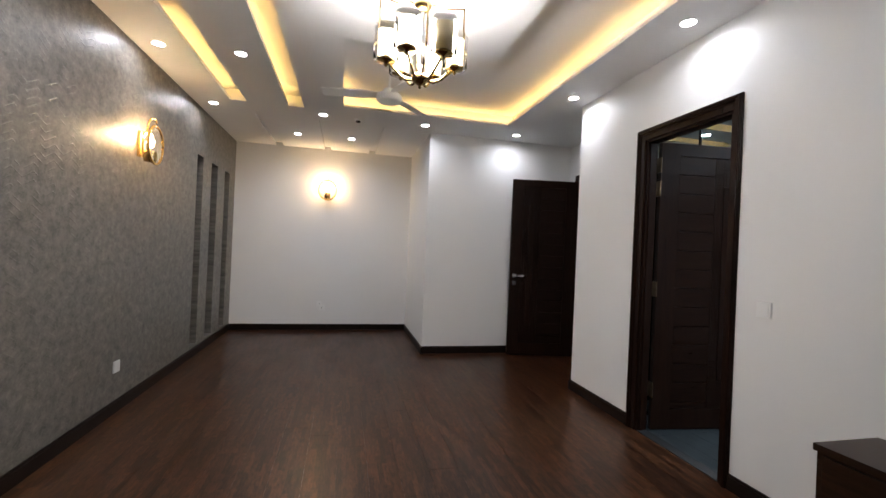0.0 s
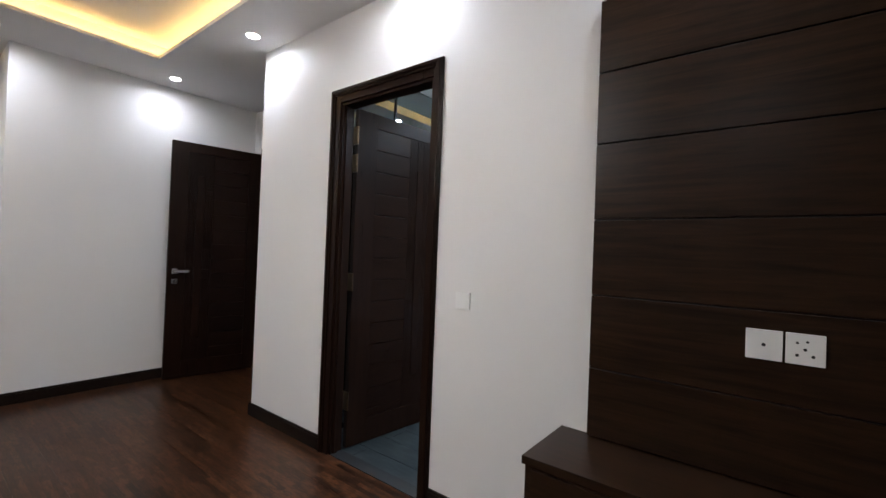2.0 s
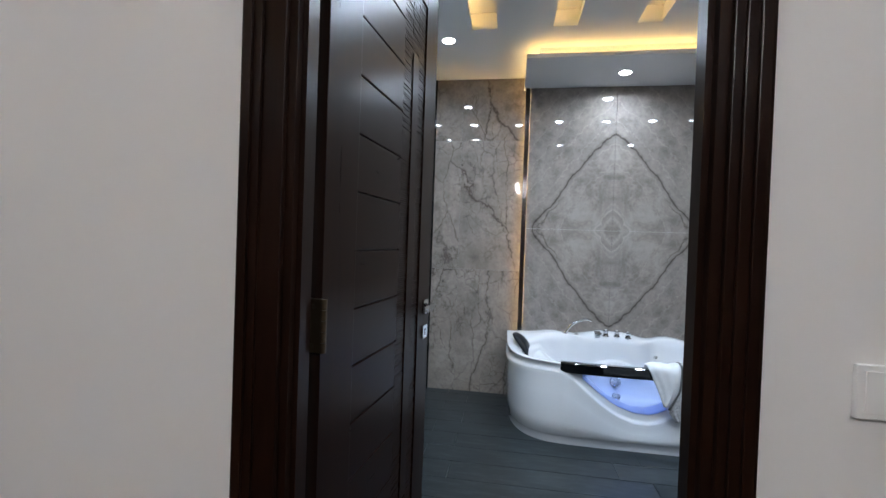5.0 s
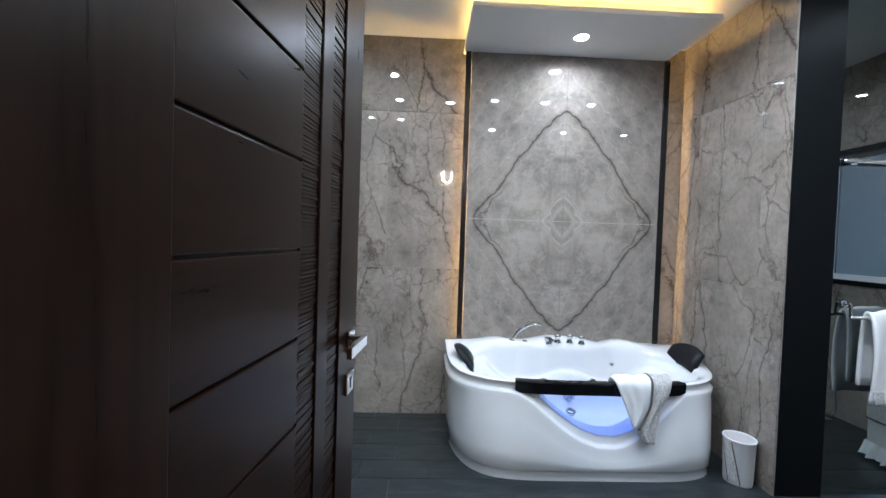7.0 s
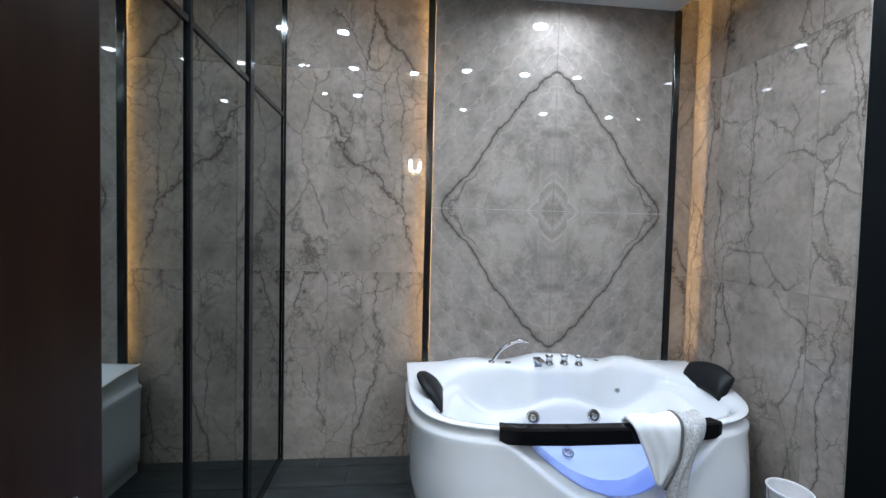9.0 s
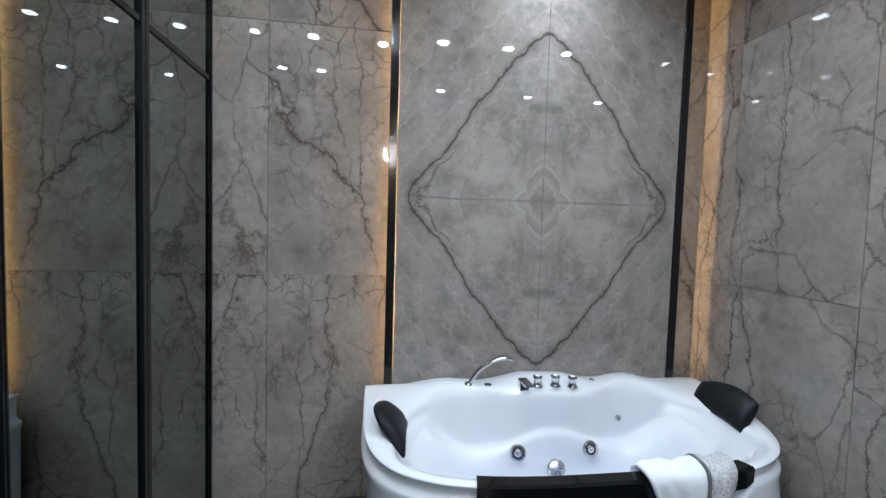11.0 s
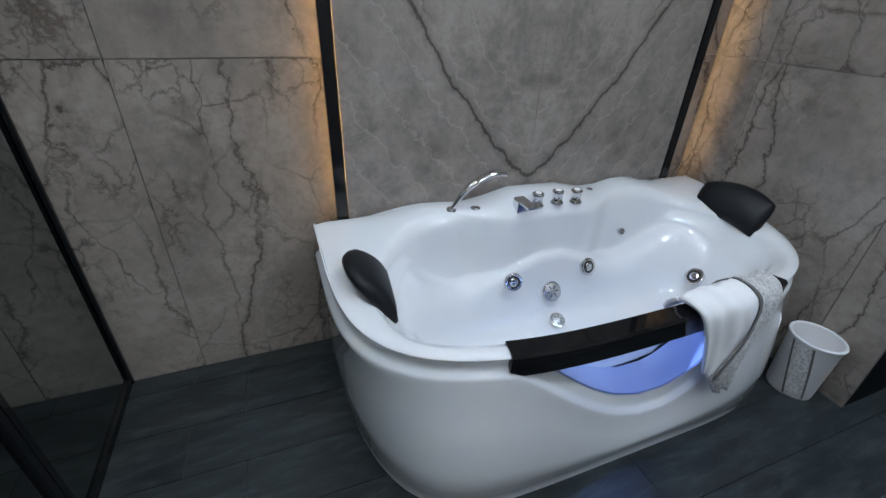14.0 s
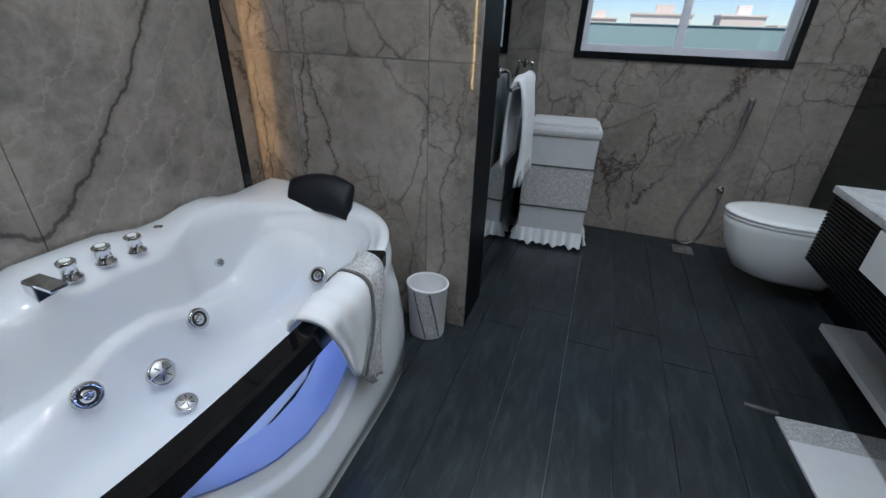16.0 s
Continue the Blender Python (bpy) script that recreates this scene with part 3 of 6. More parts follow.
# ---- doors ----
def door_leaf(width, height, name, parent):
    """A leaf that hangs at local x = 0 and runs to x = width; both faces carry the same joinery."""
    st, y0, y1 = width * 0.192, 0.17, height - 0.103
    xr0, xr1, xa, xb = width * 0.571, width * 0.832, width * 0.669, width * 0.742
    leaf = part(name, boxes((0, st, -0.02, 0.02, 0, height), (xr1, width, -0.02, 0.02, 0, height), (st, xr1, -0.02, 0.02, 0, y0), (st, xr1, -0.02, 0.02, y1, height), bevel=0.002), DOORWOOD, parent)
    part("core_board", box(st - 0.005, xr1 + 0.005, -0.009, 0.009, y0 - 0.005, y1 + 0.005), DOORWOOD, leaf)
    h, top = 0.158, y1
    while top > y0 + 0.02:
        low = max(top - h, y0)
        part("panel_board", boxes((st + 0.002, xr0, -0.0165, 0.0165, low + 0.0025, top - 0.0025), bevel=0.0025), DOORWOOD_X, leaf)
        top = low
    step = 0.0074
    k = int((y1 - y0) / step)
    for a, b in ((xr0 + 0.003, xa - 0.002), (xb + 0.002, xr1 - 0.002)):
        bm = bmesh.new()
        for i in range(k):
            zc = y0 + (i + 0.5) * step
            d = 0.0122 + 0.0035 * random.random()
            add_box(bm, a, b, -d, d, zc - 0.0029, zc + 0.0029)
        part("ribbed_inlay", bm, DOORWOOD_X, leaf, "finely ribbed dark wood inlay")
    for lo, hi in ((y0, y0 + 0.235), (y1 - 0.235, y1)):
        bm = bmesh.new()
        for i in range(int((hi - lo) / step)):
            zc = lo + (i + 0.5) * step
            d = 0.0122 + 0.0035 * random.random()
            add_box(bm, xa, xb, -d, d, zc - 0.0029, zc + 0.0029)
        part("ribbed_inlay", bm, DOORWOOD_X, leaf, "finely ribbed dark wood inlay")
    part("flat_batten", box(xa, xb, -0.019, 0.019, y0 + 0.237, y1 - 0.237, 0.002), DOORWOOD, leaf)
    for side in (-1, 1):
        hx, hz = width - 0.066, 1.099
        bm = box(hx - 0.027, hx + 0.027, side * 0.02, side * 0.029, hz - 0.027, hz + 0.027, 0.002)
        add_box(bm, hx - 0.013, hx + 0.013, side * 0.029, side * 0.062, hz - 0.013, hz + 0.013, 0.002)
        part("rose", bm, CHROME, leaf, "square chrome rose")
        bm = box(hx - 0.125, hx + 0.013, side * 0.052, side * 0.064, hz - 0.0135, hz + 0.0135, 0.002)
        part("lever_handle", bm, CHROME, leaf, "flat chrome lever handle")
        hz = 0.993
        bm = box(hx - 0.027, hx + 0.027, side * 0.02, side * 0.028, hz - 0.027, hz + 0.027, 0.002)
        part("key_plate", bm, CHROME, leaf, "square chrome key plate")
        part("keyhole", boxes((hx - 0.003, hx + 0.003, side * 0.0275, side * 0.0292, hz - 0.014, hz + 0.004), (hx - 0.006, hx + 0.006, side * 0.0275, side * 0.0292, hz + 0.004, hz + 0.013)), MATTBLACK, leaf)
    for hz in (0.33, 1.162, 1.998, 2.193):
        bm = box(-0.016, -0.003, -0.030, 0.02, hz - 0.062, hz + 0.062, 0.001)
        for k in range(5):
            lathe(bm, [(0.0075, -0.0118), (0.0075, 0.0118)], pose(-0.010, -0.032, hz + (k - 2) * 0.025), 12)
        for dz in (-0.045, -0.015, 0.015, 0.045):
            lathe(bm, [(0.005, 0), (0.004, 0.003)], pose(-0.016, -0.008 + 0.012 * (abs(dz) < 0.03), hz + dz, 0, -90, 0), 8)
        part("hinge", bm, BRONZE, leaf, "worn bronze butt hinge")
    return leaf


def door_thing(label, width, height, x, y, angle):
    d = thing("door_leaf", 0, 0, 0, label, "door")
    door_leaf(width, height, "leaf", d)
    d.matrix_basis = pose(x, y, 0.008, 0, 0, angle)
    return d


door_thing("dark stained wooden bathroom door standing open, with ribbed inlay", 0.873, 2.385, 2.462, 3.224, -5.86)
door_thing("dark stained wooden entrance door standing open, with ribbed inlay", 0.93, 2.443, 3.097, 5.572, 168.8)


def door_frame(name, along, face, back, a, b, top, sign, label):
    """Lining and stepped casing of an opening a..b along y in a wall between x = face and x = back; sign: where the casing faces."""
    f = thing(name, (face + back) / 2, (a + b) / 2, 0, label, "door frame", kind="structure")
    l = 0.03
    part("lining_jamb", box(face, back, a, a + l, 0, top), DOORWOOD, f)
    part("lining_jamb", box(face, back, b - l, b, 0, top), DOORWOOD, f)
    part("lining_head", box(face, back, a + l, b - l, top - l, top), DOORWOOD, f)
    part("door_stop", boxes((face + 0.02, back - 0.045, a + l, a + l + 0.012, 0, top - l), (face + 0.02, back - 0.045, b - l - 0.012, b - l, 0, top - l)), DOORWOOD, f)
    w = 0.085
    for ya, yb, out in ((a - (0.054 if face == XW else w), a + 0.012, -1), (b - 0.012, b + w, 1)):
        rows = [(face - 0.014, face, ya, yb, 0, top + w)]
        o = ya if out < 0 else yb
        i = yb if out < 0 else ya
        s = 1 if out < 0 else -1
        rows.append((face - 0.022, face - 0.014, min(o + s * 0.006, o + s * 0.05), max(o + s * 0.006, o + s * 0.05), 0, top + w - 0.006))
        rows.append((face - 0.030, face - 0.022, min(o + s * 0.012, o + s * 0.032), max(o + s * 0.012, o + s * 0.032), 0, top + w - 0.012))
        part("casing", boxes(*rows, bevel=0.0025), DOORWOOD, f)
    part("casing_head", boxes((face - 0.014, face, a + 0.012, b - 0.012, top - 0.012, top + w), (face - 0.022, face - 0.014, a - (0.002 if face == XW else 0.035), b + 0.035, top + w - 0.05, top + w - 0.006), (face - 0.030, face - 0.022, a - (0.02 if face == XW else 0.053), b + 0.053, top + w - 0.032, top + w - 0.012), bevel=0.0025), DOORWOOD, f)
    return f


door_frame("door_1", "y", XW, XB, DOOR[0], DOOR[1], DOOR[2], -1, "dark wooden door frame with stepped casing")
door_frame("door_2", "y", XD, XD + 0.15, 4.45, 5.59, 2.475, -1, "dark wooden entrance door frame")

# ---- television wall ----
tv = thing("wall_panelling", XW, 0, 0.65, "dark oak panelling of wide level boards on the wall", "panelling")
PZ = (0.655, 0.94, 1.246, 1.562, 1.881, 2.184, 2.497)
for a, b in zip(PZ, PZ[1:]):
    part("board", box(XW - 0.04, XW - 0.001, -1.45, 1.475, a + 0.003, b - 0.003, 0.002), TVWOOD, tv)
part("backing", box(XW - 0.030, XW - 0.0005, -1.449, 1.474, 0.656, 2.495), MATTBLACK, tv)
unit = thing("tv_unit", 2.17, 0, 0.28, "dark oak wall-hung television unit with a drawer", "tv unit")
part("carcass", box(1.965, XW - 0.001, -1.6, 1.59, 0.33, 0.620), TVWOOD, unit)
part("top", box(1.952, XW - 0.001, -1.61, 1.60, 0.620, 0.651, 0.002), TVWOOD, unit)
for a, b in ((0.05, 1.56), (-1.58, 0.03)):
    dr = part("drawer_front", box(1.949, 1.964, a, b, 0.345, 0.610, 0.002), TVWOOD, unit)
    mid = b - 0.33
    part("handle", boxes((1.926, 1.936, mid - 0.12, mid + 0.12, 0.53, 0.542), (1.936, 1.949, mid - 0.115, mid - 0.105, 0.531, 0.541), (1.936, 1.949, mid + 0.105, mid + 0.115, 0.531, 0.541), bevel=0.001), STEEL, dr, "slim steel bar handle")


def plate(name, label, y, z, x, w, h, holes):
    p = thing(name, x, y, z, label, "socket" if holes else "switch")
    part("cover", box(x - 0.011, x - 0.0005, y - w / 2, y + w / 2, z - h / 2, z + h / 2, 0.002), PLASTIC, p)
    for dy, dz, r in holes:
        part("hole", lathe(bmesh.new(), [(r, 0), (r, 0.0015)], pose(x - 0.0105, y + dy, z + dz, 0, -90, 0), 12), MATTBLACK, p)
    if not holes:
        part("rocker", box(x - 0.014, x - 0.0112, y - w / 2 + 0.012, y + w / 2 - 0.012, z - h / 2 + 0.01, z + h / 2 - 0.01, 0.001), PLASTIC, p)
    return p


plate("wall_switch", "white square light switch on the white wall", 2.160, 1.150, XW, 0.09, 0.09, ())
plate("aerial_socket", "white square aerial socket on dark panelling", 0.890, 1.132, XW - 0.0402, 0.1, 0.1, ((0, 0, 0.006),))
plate("power_socket", "white square power socket on dark panelling", 0.783, 1.132, XW - 0.0402, 0.1, 0.1, ((0.02, 0.02, 0.004), (-0.005, 0.025, 0.004), (0.02, -0.02, 0.005), (-0.02, -0.02, 0.005), (0, 0, 0.005)))

far_socket = thing("wall_socket", -0.45, YF, 0.43, "small white socket low on the white wall", "socket")
part("cover", box(-0.49, -0.41, YF - 0.010, YF - 0.0005, 0.39, 0.47, 0.002), PLASTIC, far_socket)
for dx in (-0.015, 0.0, 0.015):
    part("hole", lathe(bmesh.new(), [(0.004, 0), (0.004, 0.0015)], pose(-0.45 + dx, YF - 0.0095, 0.43 + 0.012 * (dx == 0), 90, 0, 0), 10), MATTBLACK, far_socket)

# ---- marble slabs of the bathroom ----
def slab_tiles(parent, face, rows):
    """Separate polished slabs. face: 'x' for a wall that looks along x, 'y' along y; rows of (a0, a1, z0, z1, plane, depth)."""
    for a0, a1, z0, z1, plane, d in rows:
        g = 0.0012
        lo, hi = sorted((plane, plane + d))
        bm = box(lo, hi, a0 + g, a1 - g, z0 + g, z1 - g, 0.0008) if face == "x" else box(a0 + g, a1 - g, lo, hi, z0 + g, z1 - g, 0.0008)
        part("marble_tile", bm, TILE, parent)


ZR = (0.0, 1.135, 2.322, ZB)
wall_e = structure("wall_bath_tiles_east", box(XE + 0.010, XE + 0.0118, YR, YM, 0, ZB), GROUT, "polished brown-grey marble tiles behind the bath", "wall")
slab_tiles(wall_e, "x", [(a, b, z0, z1, XE, 0.0098) for a, b in ((3.255, YM), (2.655, 3.255), (1.1, 2.655), (YR, 1.1)) for z0, z1 in zip(ZR, ZR[1:])])
wall_s = structure("wall_bath_tiles_side", box(XG - 0.012, XE, YR - 0.0118, YR - 0.010, 0, ZB), GROUT, "polished brown-grey marble tiles beside the bath", "wall")
slab_tiles(wall_s, "y", [(a, b, z0, z1, YR, -0.0098) for a, b in ((5.24, XE), (4.64, 5.24), (XG - 0.013, 4.64)) for z0, z1 in zip(ZR, ZR[1:])])
wall_w = structure("wall_bath_tiles_window", boxes((XB, WIN[0], YWIN - 0.0118, YWIN - 0.010, 0, ZB), (WIN[1], XG, YWIN - 0.0118, YWIN - 0.010, 0, ZB)), GROUT, "polished brown-grey marble tiles round the window", "wall")
rows = [(a, b, z0, z1, YWIN, -0.0098) for a, b in ((2.53, WIN[0]), (WIN[1], XG)) for z0, z1 in zip(ZR, ZR[1:])]
rows += [(a, b, z0, z1, YWIN, -0.0098) for a, b in ((WIN[0], 3.72), (3.72, WIN[1])) for z0, z1 in ((0, WIN[2]), (WIN[3], ZB))]
slab_tiles(wall_w, "y", rows)
wall_d2 = structure("wall_bath_tiles_door", boxes((XB, XB + 0.001, YWIN, DOOR[0] - 0.01, 0, ZB), (XB, XB + 0.001, DOOR[1] + 0.01, YM, 0, ZB)), GROUT, "polished brown-grey marble tiles on the door wall", "wall")
slab_tiles(wall_d2, "x", [(a, b, z0, z1, XB + 0.0012, 0.0098) for a, b in ((DOOR[1] + 0.01, YM), (1.83, DOOR[0] - 0.01), (1.23, 1.83), (0.63, 1.23), (0.03, 0.63), (YWIN, 0.03)) for z0, z1 in zip(ZR, ZR[1:])] + [(DOOR[0] - 0.01, DOOR[1] + 0.01, DOOR[2] + 0.01, ZB, XB + 0.0012, 0.0098)])

feature = thing("feature_panel", XF + 0.02, 1.913, 0, "bookmatched marble feature panel with a dark lozenge vein", "wall panel")
part("backing", boxes((XF + 0.012, XF + 0.035, 1.27, 2.56, 0, DROP[4]), (XF + 0.012, XF + 0.016, 1.18, 2.646, 0, DROP[4] - 0.002)), material("pale_joint", (0.5, 0.47, 0.44), 0.8), feature)
FY, FZ = (1.178, 1.913, 2.648), (0.0, 0.33, 1.525, DROP[4] - 0.001)
for a, b in zip(FY, FY[1:]):
    for z0, z1 in zip(FZ, FZ[1:]):
        part("marble_slab", box(XF, XF + 0.0118, a + 0.001, b - 0.001, z0 + 0.001, z1 - 0.001, 0.0008), FEATURE, feature)
for ya, yb in ((2.650, 2.690), (1.136, 1.176)):
    part("black_edge_strip", box(XF - 0.006, XF + 0.022, ya, yb, 0, DROP[4] - 0.001, 0.002), BLACK, feature, "glossy black metal edge strip")

# tinted mirror doors on the north wall
mirror_wall = thing("mirror_wardrobe", 4.0, YM, 0, "tall tinted mirror panels in slim black frames", "mirror panels")
MX = (2.60, 3.13, 3.74, 4.345, 4.905, XE - 0.002)
for i, (a, b) in enumerate(zip(MX, MX[1:])):
    part("mirror_pane", box(a + 0.006, b - 0.006, YM, YM + 0.008, 0.03, 2.022), MIRROR, mirror_wall)
    part("mirror_pane", box(a + 0.006, b - 0.006, YM, YM + 0.008, 2.042, ZB - 0.004), MIRROR, mirror_wall)
for i, x in enumerate(MX[1:-1]):
    w = 0.022 if i == 3 else 0.007
    part("upright", boxes((x - w, x - 0.002, YM - 0.012, YM + 0.01, 0, ZB - 0.001), (x + 0.002, x + w, YM - 0.012, YM + 0.01, 0, ZB - 0.001)), BLACK, mirror_wall)
part("transom", box(MX[0], MX[-1], YM - 0.008, YM + 0.009, 2.022, 2.042), BLACK, mirror_wall)
part("bottom_rail", box(MX[0], MX[-1], YM - 0.010, YM + 0.009, 0.0, 0.03), BLACK, mirror_wall)
part("corner_bead", box(XE - 0.012, XE - 0.001, YM - 0.014, YM - 0.002, 0, ZB - 0.001), BLACK, mirror_wall)

# glazed partition beside the bath
part_g = thing("glass_partition", XG, 0.2, 0, "tinted reflective glass partition with a wide black post", "glass partition")
part("post", box(XG - 0.012, XG + 0.048, 0.70, 0.964, 0, ZB - 0.001, 0.002), SATINBLACK, part_g, "wide satin black post")
part("pane", box(XG, XG + 0.01, YWIN + 0.002, 0.698, 0.01, ZB - 0.002), MIRROR, part_g, "dark reflective pane")

# ---- bath ----
BX1, BCY, BHW, BDEP = 5.385, 1.905, 0.872, 0.785   # back line, middle, half width, depth


def bath_front(v):
    k = max(0.0, 1 - abs(v / BHW) ** 3)
    return BX1 - BDEP * k ** 0.2


def rim_z(x, y):
    t = min(1, max(0, (x - 4.65) / 0.7))
    z = 0.552 + 0.062 * t * t * (3 - 2 * t)
    if x > 5.15:
        s = min(1, (x - 5.15) / 0.12)
        w = lambda c, r, h: h * max(0, math.cos(min(1, abs(y - c) / r) * math.pi / 2)) ** 1.3
        z += s * (w(1.92, 0.33, 0.062) + w(1.46, 0.20, 0.036) + w(2.38, 0.22, 0.028))
    return z


def outline(n=120):
    """Outer edge of the bath as points, from the back left corner along the front to the back right corner."""
    pts = []
    for i in range(n + 1):
        a = math.pi * i / n
        v = BHW * math.cos(a)
        v = BHW * (1 if v > 0 else -1) * (abs(math.cos(a)) ** 0.6)
        pts.append((bath_front(v), BCY + v))
    return pts


def crest(y):
    """Height of the moulded line that sweeps down round the bath's window."""
    u = min(1, abs(y - 1.84) / (0.62 if y > 1.84 else 0.54))
    return min(0.492, 0.54 - 0.36 * (0.5 + 0.5 * math.cos(math.pi * u)) ** 0.69)


def foot_line(v):
    """Front of the apron where it meets the floor: squarer and further out than the rim."""
    return BX1 - 0.822 * max(0.0, 1 - abs(v / 0.864) ** 6) ** 0.35


bath = thing("whirlpool_bath", 5.0, BCY, 0, "white acrylic whirlpool bath with lit front window, wavy back rim", "bathtub")
OUT = outline()
bm = bmesh.new()
cols = []
for i, (x, y) in enumerate(OUT):
    a, b = OUT[max(i - 1, 0)], OUT[min(i + 1, len(OUT) - 1)]
    nx, ny = (b[1] - a[1]), -(b[0] - a[0])
    l = math.hypot(nx, ny) or 1
    nx, ny = -nx / l, -ny / l
    if (x - 5.0) * nx + (y - BCY) * ny < 0:
        nx, ny = -nx, -ny
    zl, zr = crest(y), rim_z(x, y)
    win = zl + 0.065 < 0.475 and x < 5.0
    zf = [0.0, 0.050, 0.056, 0.064] + [0.064 + (zl - 0.115) * k / 4 for k in (1, 2, 3)]
    prof = [(z, d) for z, d in zip(zf, (-0.010, -0.009, -0.005, 0.002, 0.003, 0.003, 0.002))]
    prof += [(zl - 0.035, 0.002), (zl - 0.012, 0.008), (zl, 0.004), (zl + 0.008, -0.008), (zl + 0.022, -0.014)]
    top0 = zr - 0.06
    if win:
        prof += [(zl + 0.062, -0.022), None, (max(top0, zl + 0.068), -0.016)]
    else:
        zm = max(zl + 0.03, min(top0, zr - 0.03))
        prof += [(zm, -0.014), None, (zm, -0.014)]
    prof += [(zr - 0.018, -0.012), (zr - 0.006, 0.0), (zr - 0.001, -0.006)]
    vf = (y - BCY) * 0.864 / BHW
    fx, fy = foot_line(vf) - x, BCY + vf - y
    out = lambda z: max(0.0, 1 - (z / max(zl - 0.012, 0.08)) ** 2.2)
    cols.append((win, [None if p is None else bm.verts.new((x + nx * p[1] + fx * out(p[0]), y + ny * p[1] + fy * out(p[0]), p[0])) for p in prof], (x, y, nx, ny)))
for (w0, c0, _), (w1, c1, _) in zip(cols, cols[1:]):
    for j in range(len(c0) - 1):
        if c0[j] is None or c0[j + 1] is None:
            continue
        bm.faces.new((c0[j], c1[j], c1[j + 1], c0[j + 1]))
bmesh.ops.remove_doubles(bm, verts=bm.verts, dist=1e-5)
part("apron", bm, ACRYLIC, bath, smooth=True)

# rim and basin: loops from the outer edge inwards
def basin_ring(a, b, cx, n, e=2.6, count=144):
    return [(cx + b * (1 if math.sin(t) > 0 else -1) * abs(math.sin(t)) ** (2 / e), BCY + a * (1 if math.cos(t) > 0 else -1) * abs(math.cos(t)) ** (2 / e)) for t in (2 * math.pi * (i + 0.5) / count for i in range(count))]


ring = OUT + [(BX1, BCY - BHW + (2 * BHW) * i / 40) for i in range(1, 40)]
def ray_out(px, py):
    """The outer edge in the direction of (px, py) from the basin's middle."""
    cx, cy = 4.98, BCY
    d = math.atan2(py - cy, px - cx)
    best, far = None, 0
    dx, dy = math.cos(d), math.sin(d)
    loop = ring
    for (x1, y1), (x2, y2) in zip(loop, loop[1:] + loop[:1]):
        ex, ey = x2 - x1, y2 - y1
        det = ex * dy - ey * dx
        if abs(det) < 1e-12:
            continue
        t = (ex * (y1 - cy) - ey * (x1 - cx)) / det
        u = (dx * (y1 - cy) - dy * (x1 - cx)) / det
        if t > far and -1e-6 <= u <= 1 + 1e-6:
            far = t
    return cx + dx * far, cy + dy * far


def ledge(y):
    """Height of the moulded ledge that waves along the basin's back wall."""
    u = abs(y - 1.91)
    t = min(1, max(0, (u - 0.34) / 0.36))
    return 0.345 + 0.115 * math.exp(-(u / 0.235) ** 2) + 0.20 * t * t * (3 - 2 * t)


inner = basin_ring(0.752, 0.270, 4.925, 0, 3.0)
outer = [ray_out(x, y) for x, y in inner]


def scallop(x, y, k=1.0):
    """Where the basin's back edge swings out between the tap deck and the ends."""
    ease = lambda a, b, t: (lambda q: q * q * (3 - 2 * q))(min(1, max(0, (t - a) / (b - a))))
    u = abs(y - 1.91)
    return x + 0.080 * k * ease(0.15, 0.36, u) * (1 - ease(0.52, 0.74, u)) * ease(4.97, 5.12, x)


inner = [(scallop(x, y), y) for x, y in inner]
loops = []
def loop_at(f):
    return [(o[0] + (i[0] - o[0]) * f, o[1] + (i[1] - o[1]) * f) for o, i in zip(outer, inner)]
for f, dz in ((0.0, -0.004), (0.08, 0.0), (0.5, 0.001), (0.80, -0.002), (0.93, -0.008)):
    loops.append([(x, y, rim_z(x, y) + dz) for x, y in loop_at(f)])
# half length, half depth in front and behind, height below the rim or above the floor, offset from the ledge behind
LEVELS = ((0.750, 0.262, 0.269, None, -0.014), (0.743, 0.250, 0.266, None, -0.030), (0.728, 0.236, 0.262, None, -0.060),
          (0.705, 0.230, 0.259, 0.485, 0.040), (0.688, 0.228, 0.257, 0.455, 0.014), (0.675, 0.226, 0.252, 0.437, 0.003),
          (0.662, 0.224, 0.238, 0.420, -0.001), (0.648, 0.222, 0.228, 0.405, -0.010), (0.632, 0.219, 0.222, 0.385, -0.030))
for a, bf, bb, z, lift in LEVELS:
    row = []
    for (xf, y), (xb, _) in zip(basin_ring(a, bf, 4.925, 0, 2.8), basin_ring(a, bb, 4.925, 0, 2.8)):
        x = xb if xb > 4.925 else xf
        w = min(1, max(0, (x - 4.97) / 0.12))
        w = w * w * (3 - 2 * w)
        if z is None:
            zz = rim_z(x, y) + lift
        else:
            zz = z + (min(ledge(y), 0.50) + lift - z) * w
        row.append((scallop(x, y, 1.0 if lift > 0.001 or z is None else 0.55 + 12 * lift), y, zz))
    loops.append(row)
for a, b, zp in ((0.60, 0.216, 0.335), (0.56, 0.210, 0.285), (0.515, 0.203, 0.245), (0.47, 0.187, 0.208), (0.42, 0.165, 0.188), (0.34, 0.13, 0.178), (0.22, 0.08, 0.175), (0.08, 0.03, 0.174)):
    row = []
    for x, y in basin_ring(a, b, 4.935, 0, 2.5):
        w = min(1, max(0, (x - 4.97) / 0.12))
        zl = 0.174 + (min(ledge(y), 0.50) - 0.03 - 0.174) * (zp - 0.174) / (0.385 - 0.174)
        row.append((x, y, zp + (zl - zp) * w * w * (3 - 2 * w)))
    loops.append(row)
bm = bmesh.new()
vs = [[bm.verts.new(p) for p in l] for l in loops]
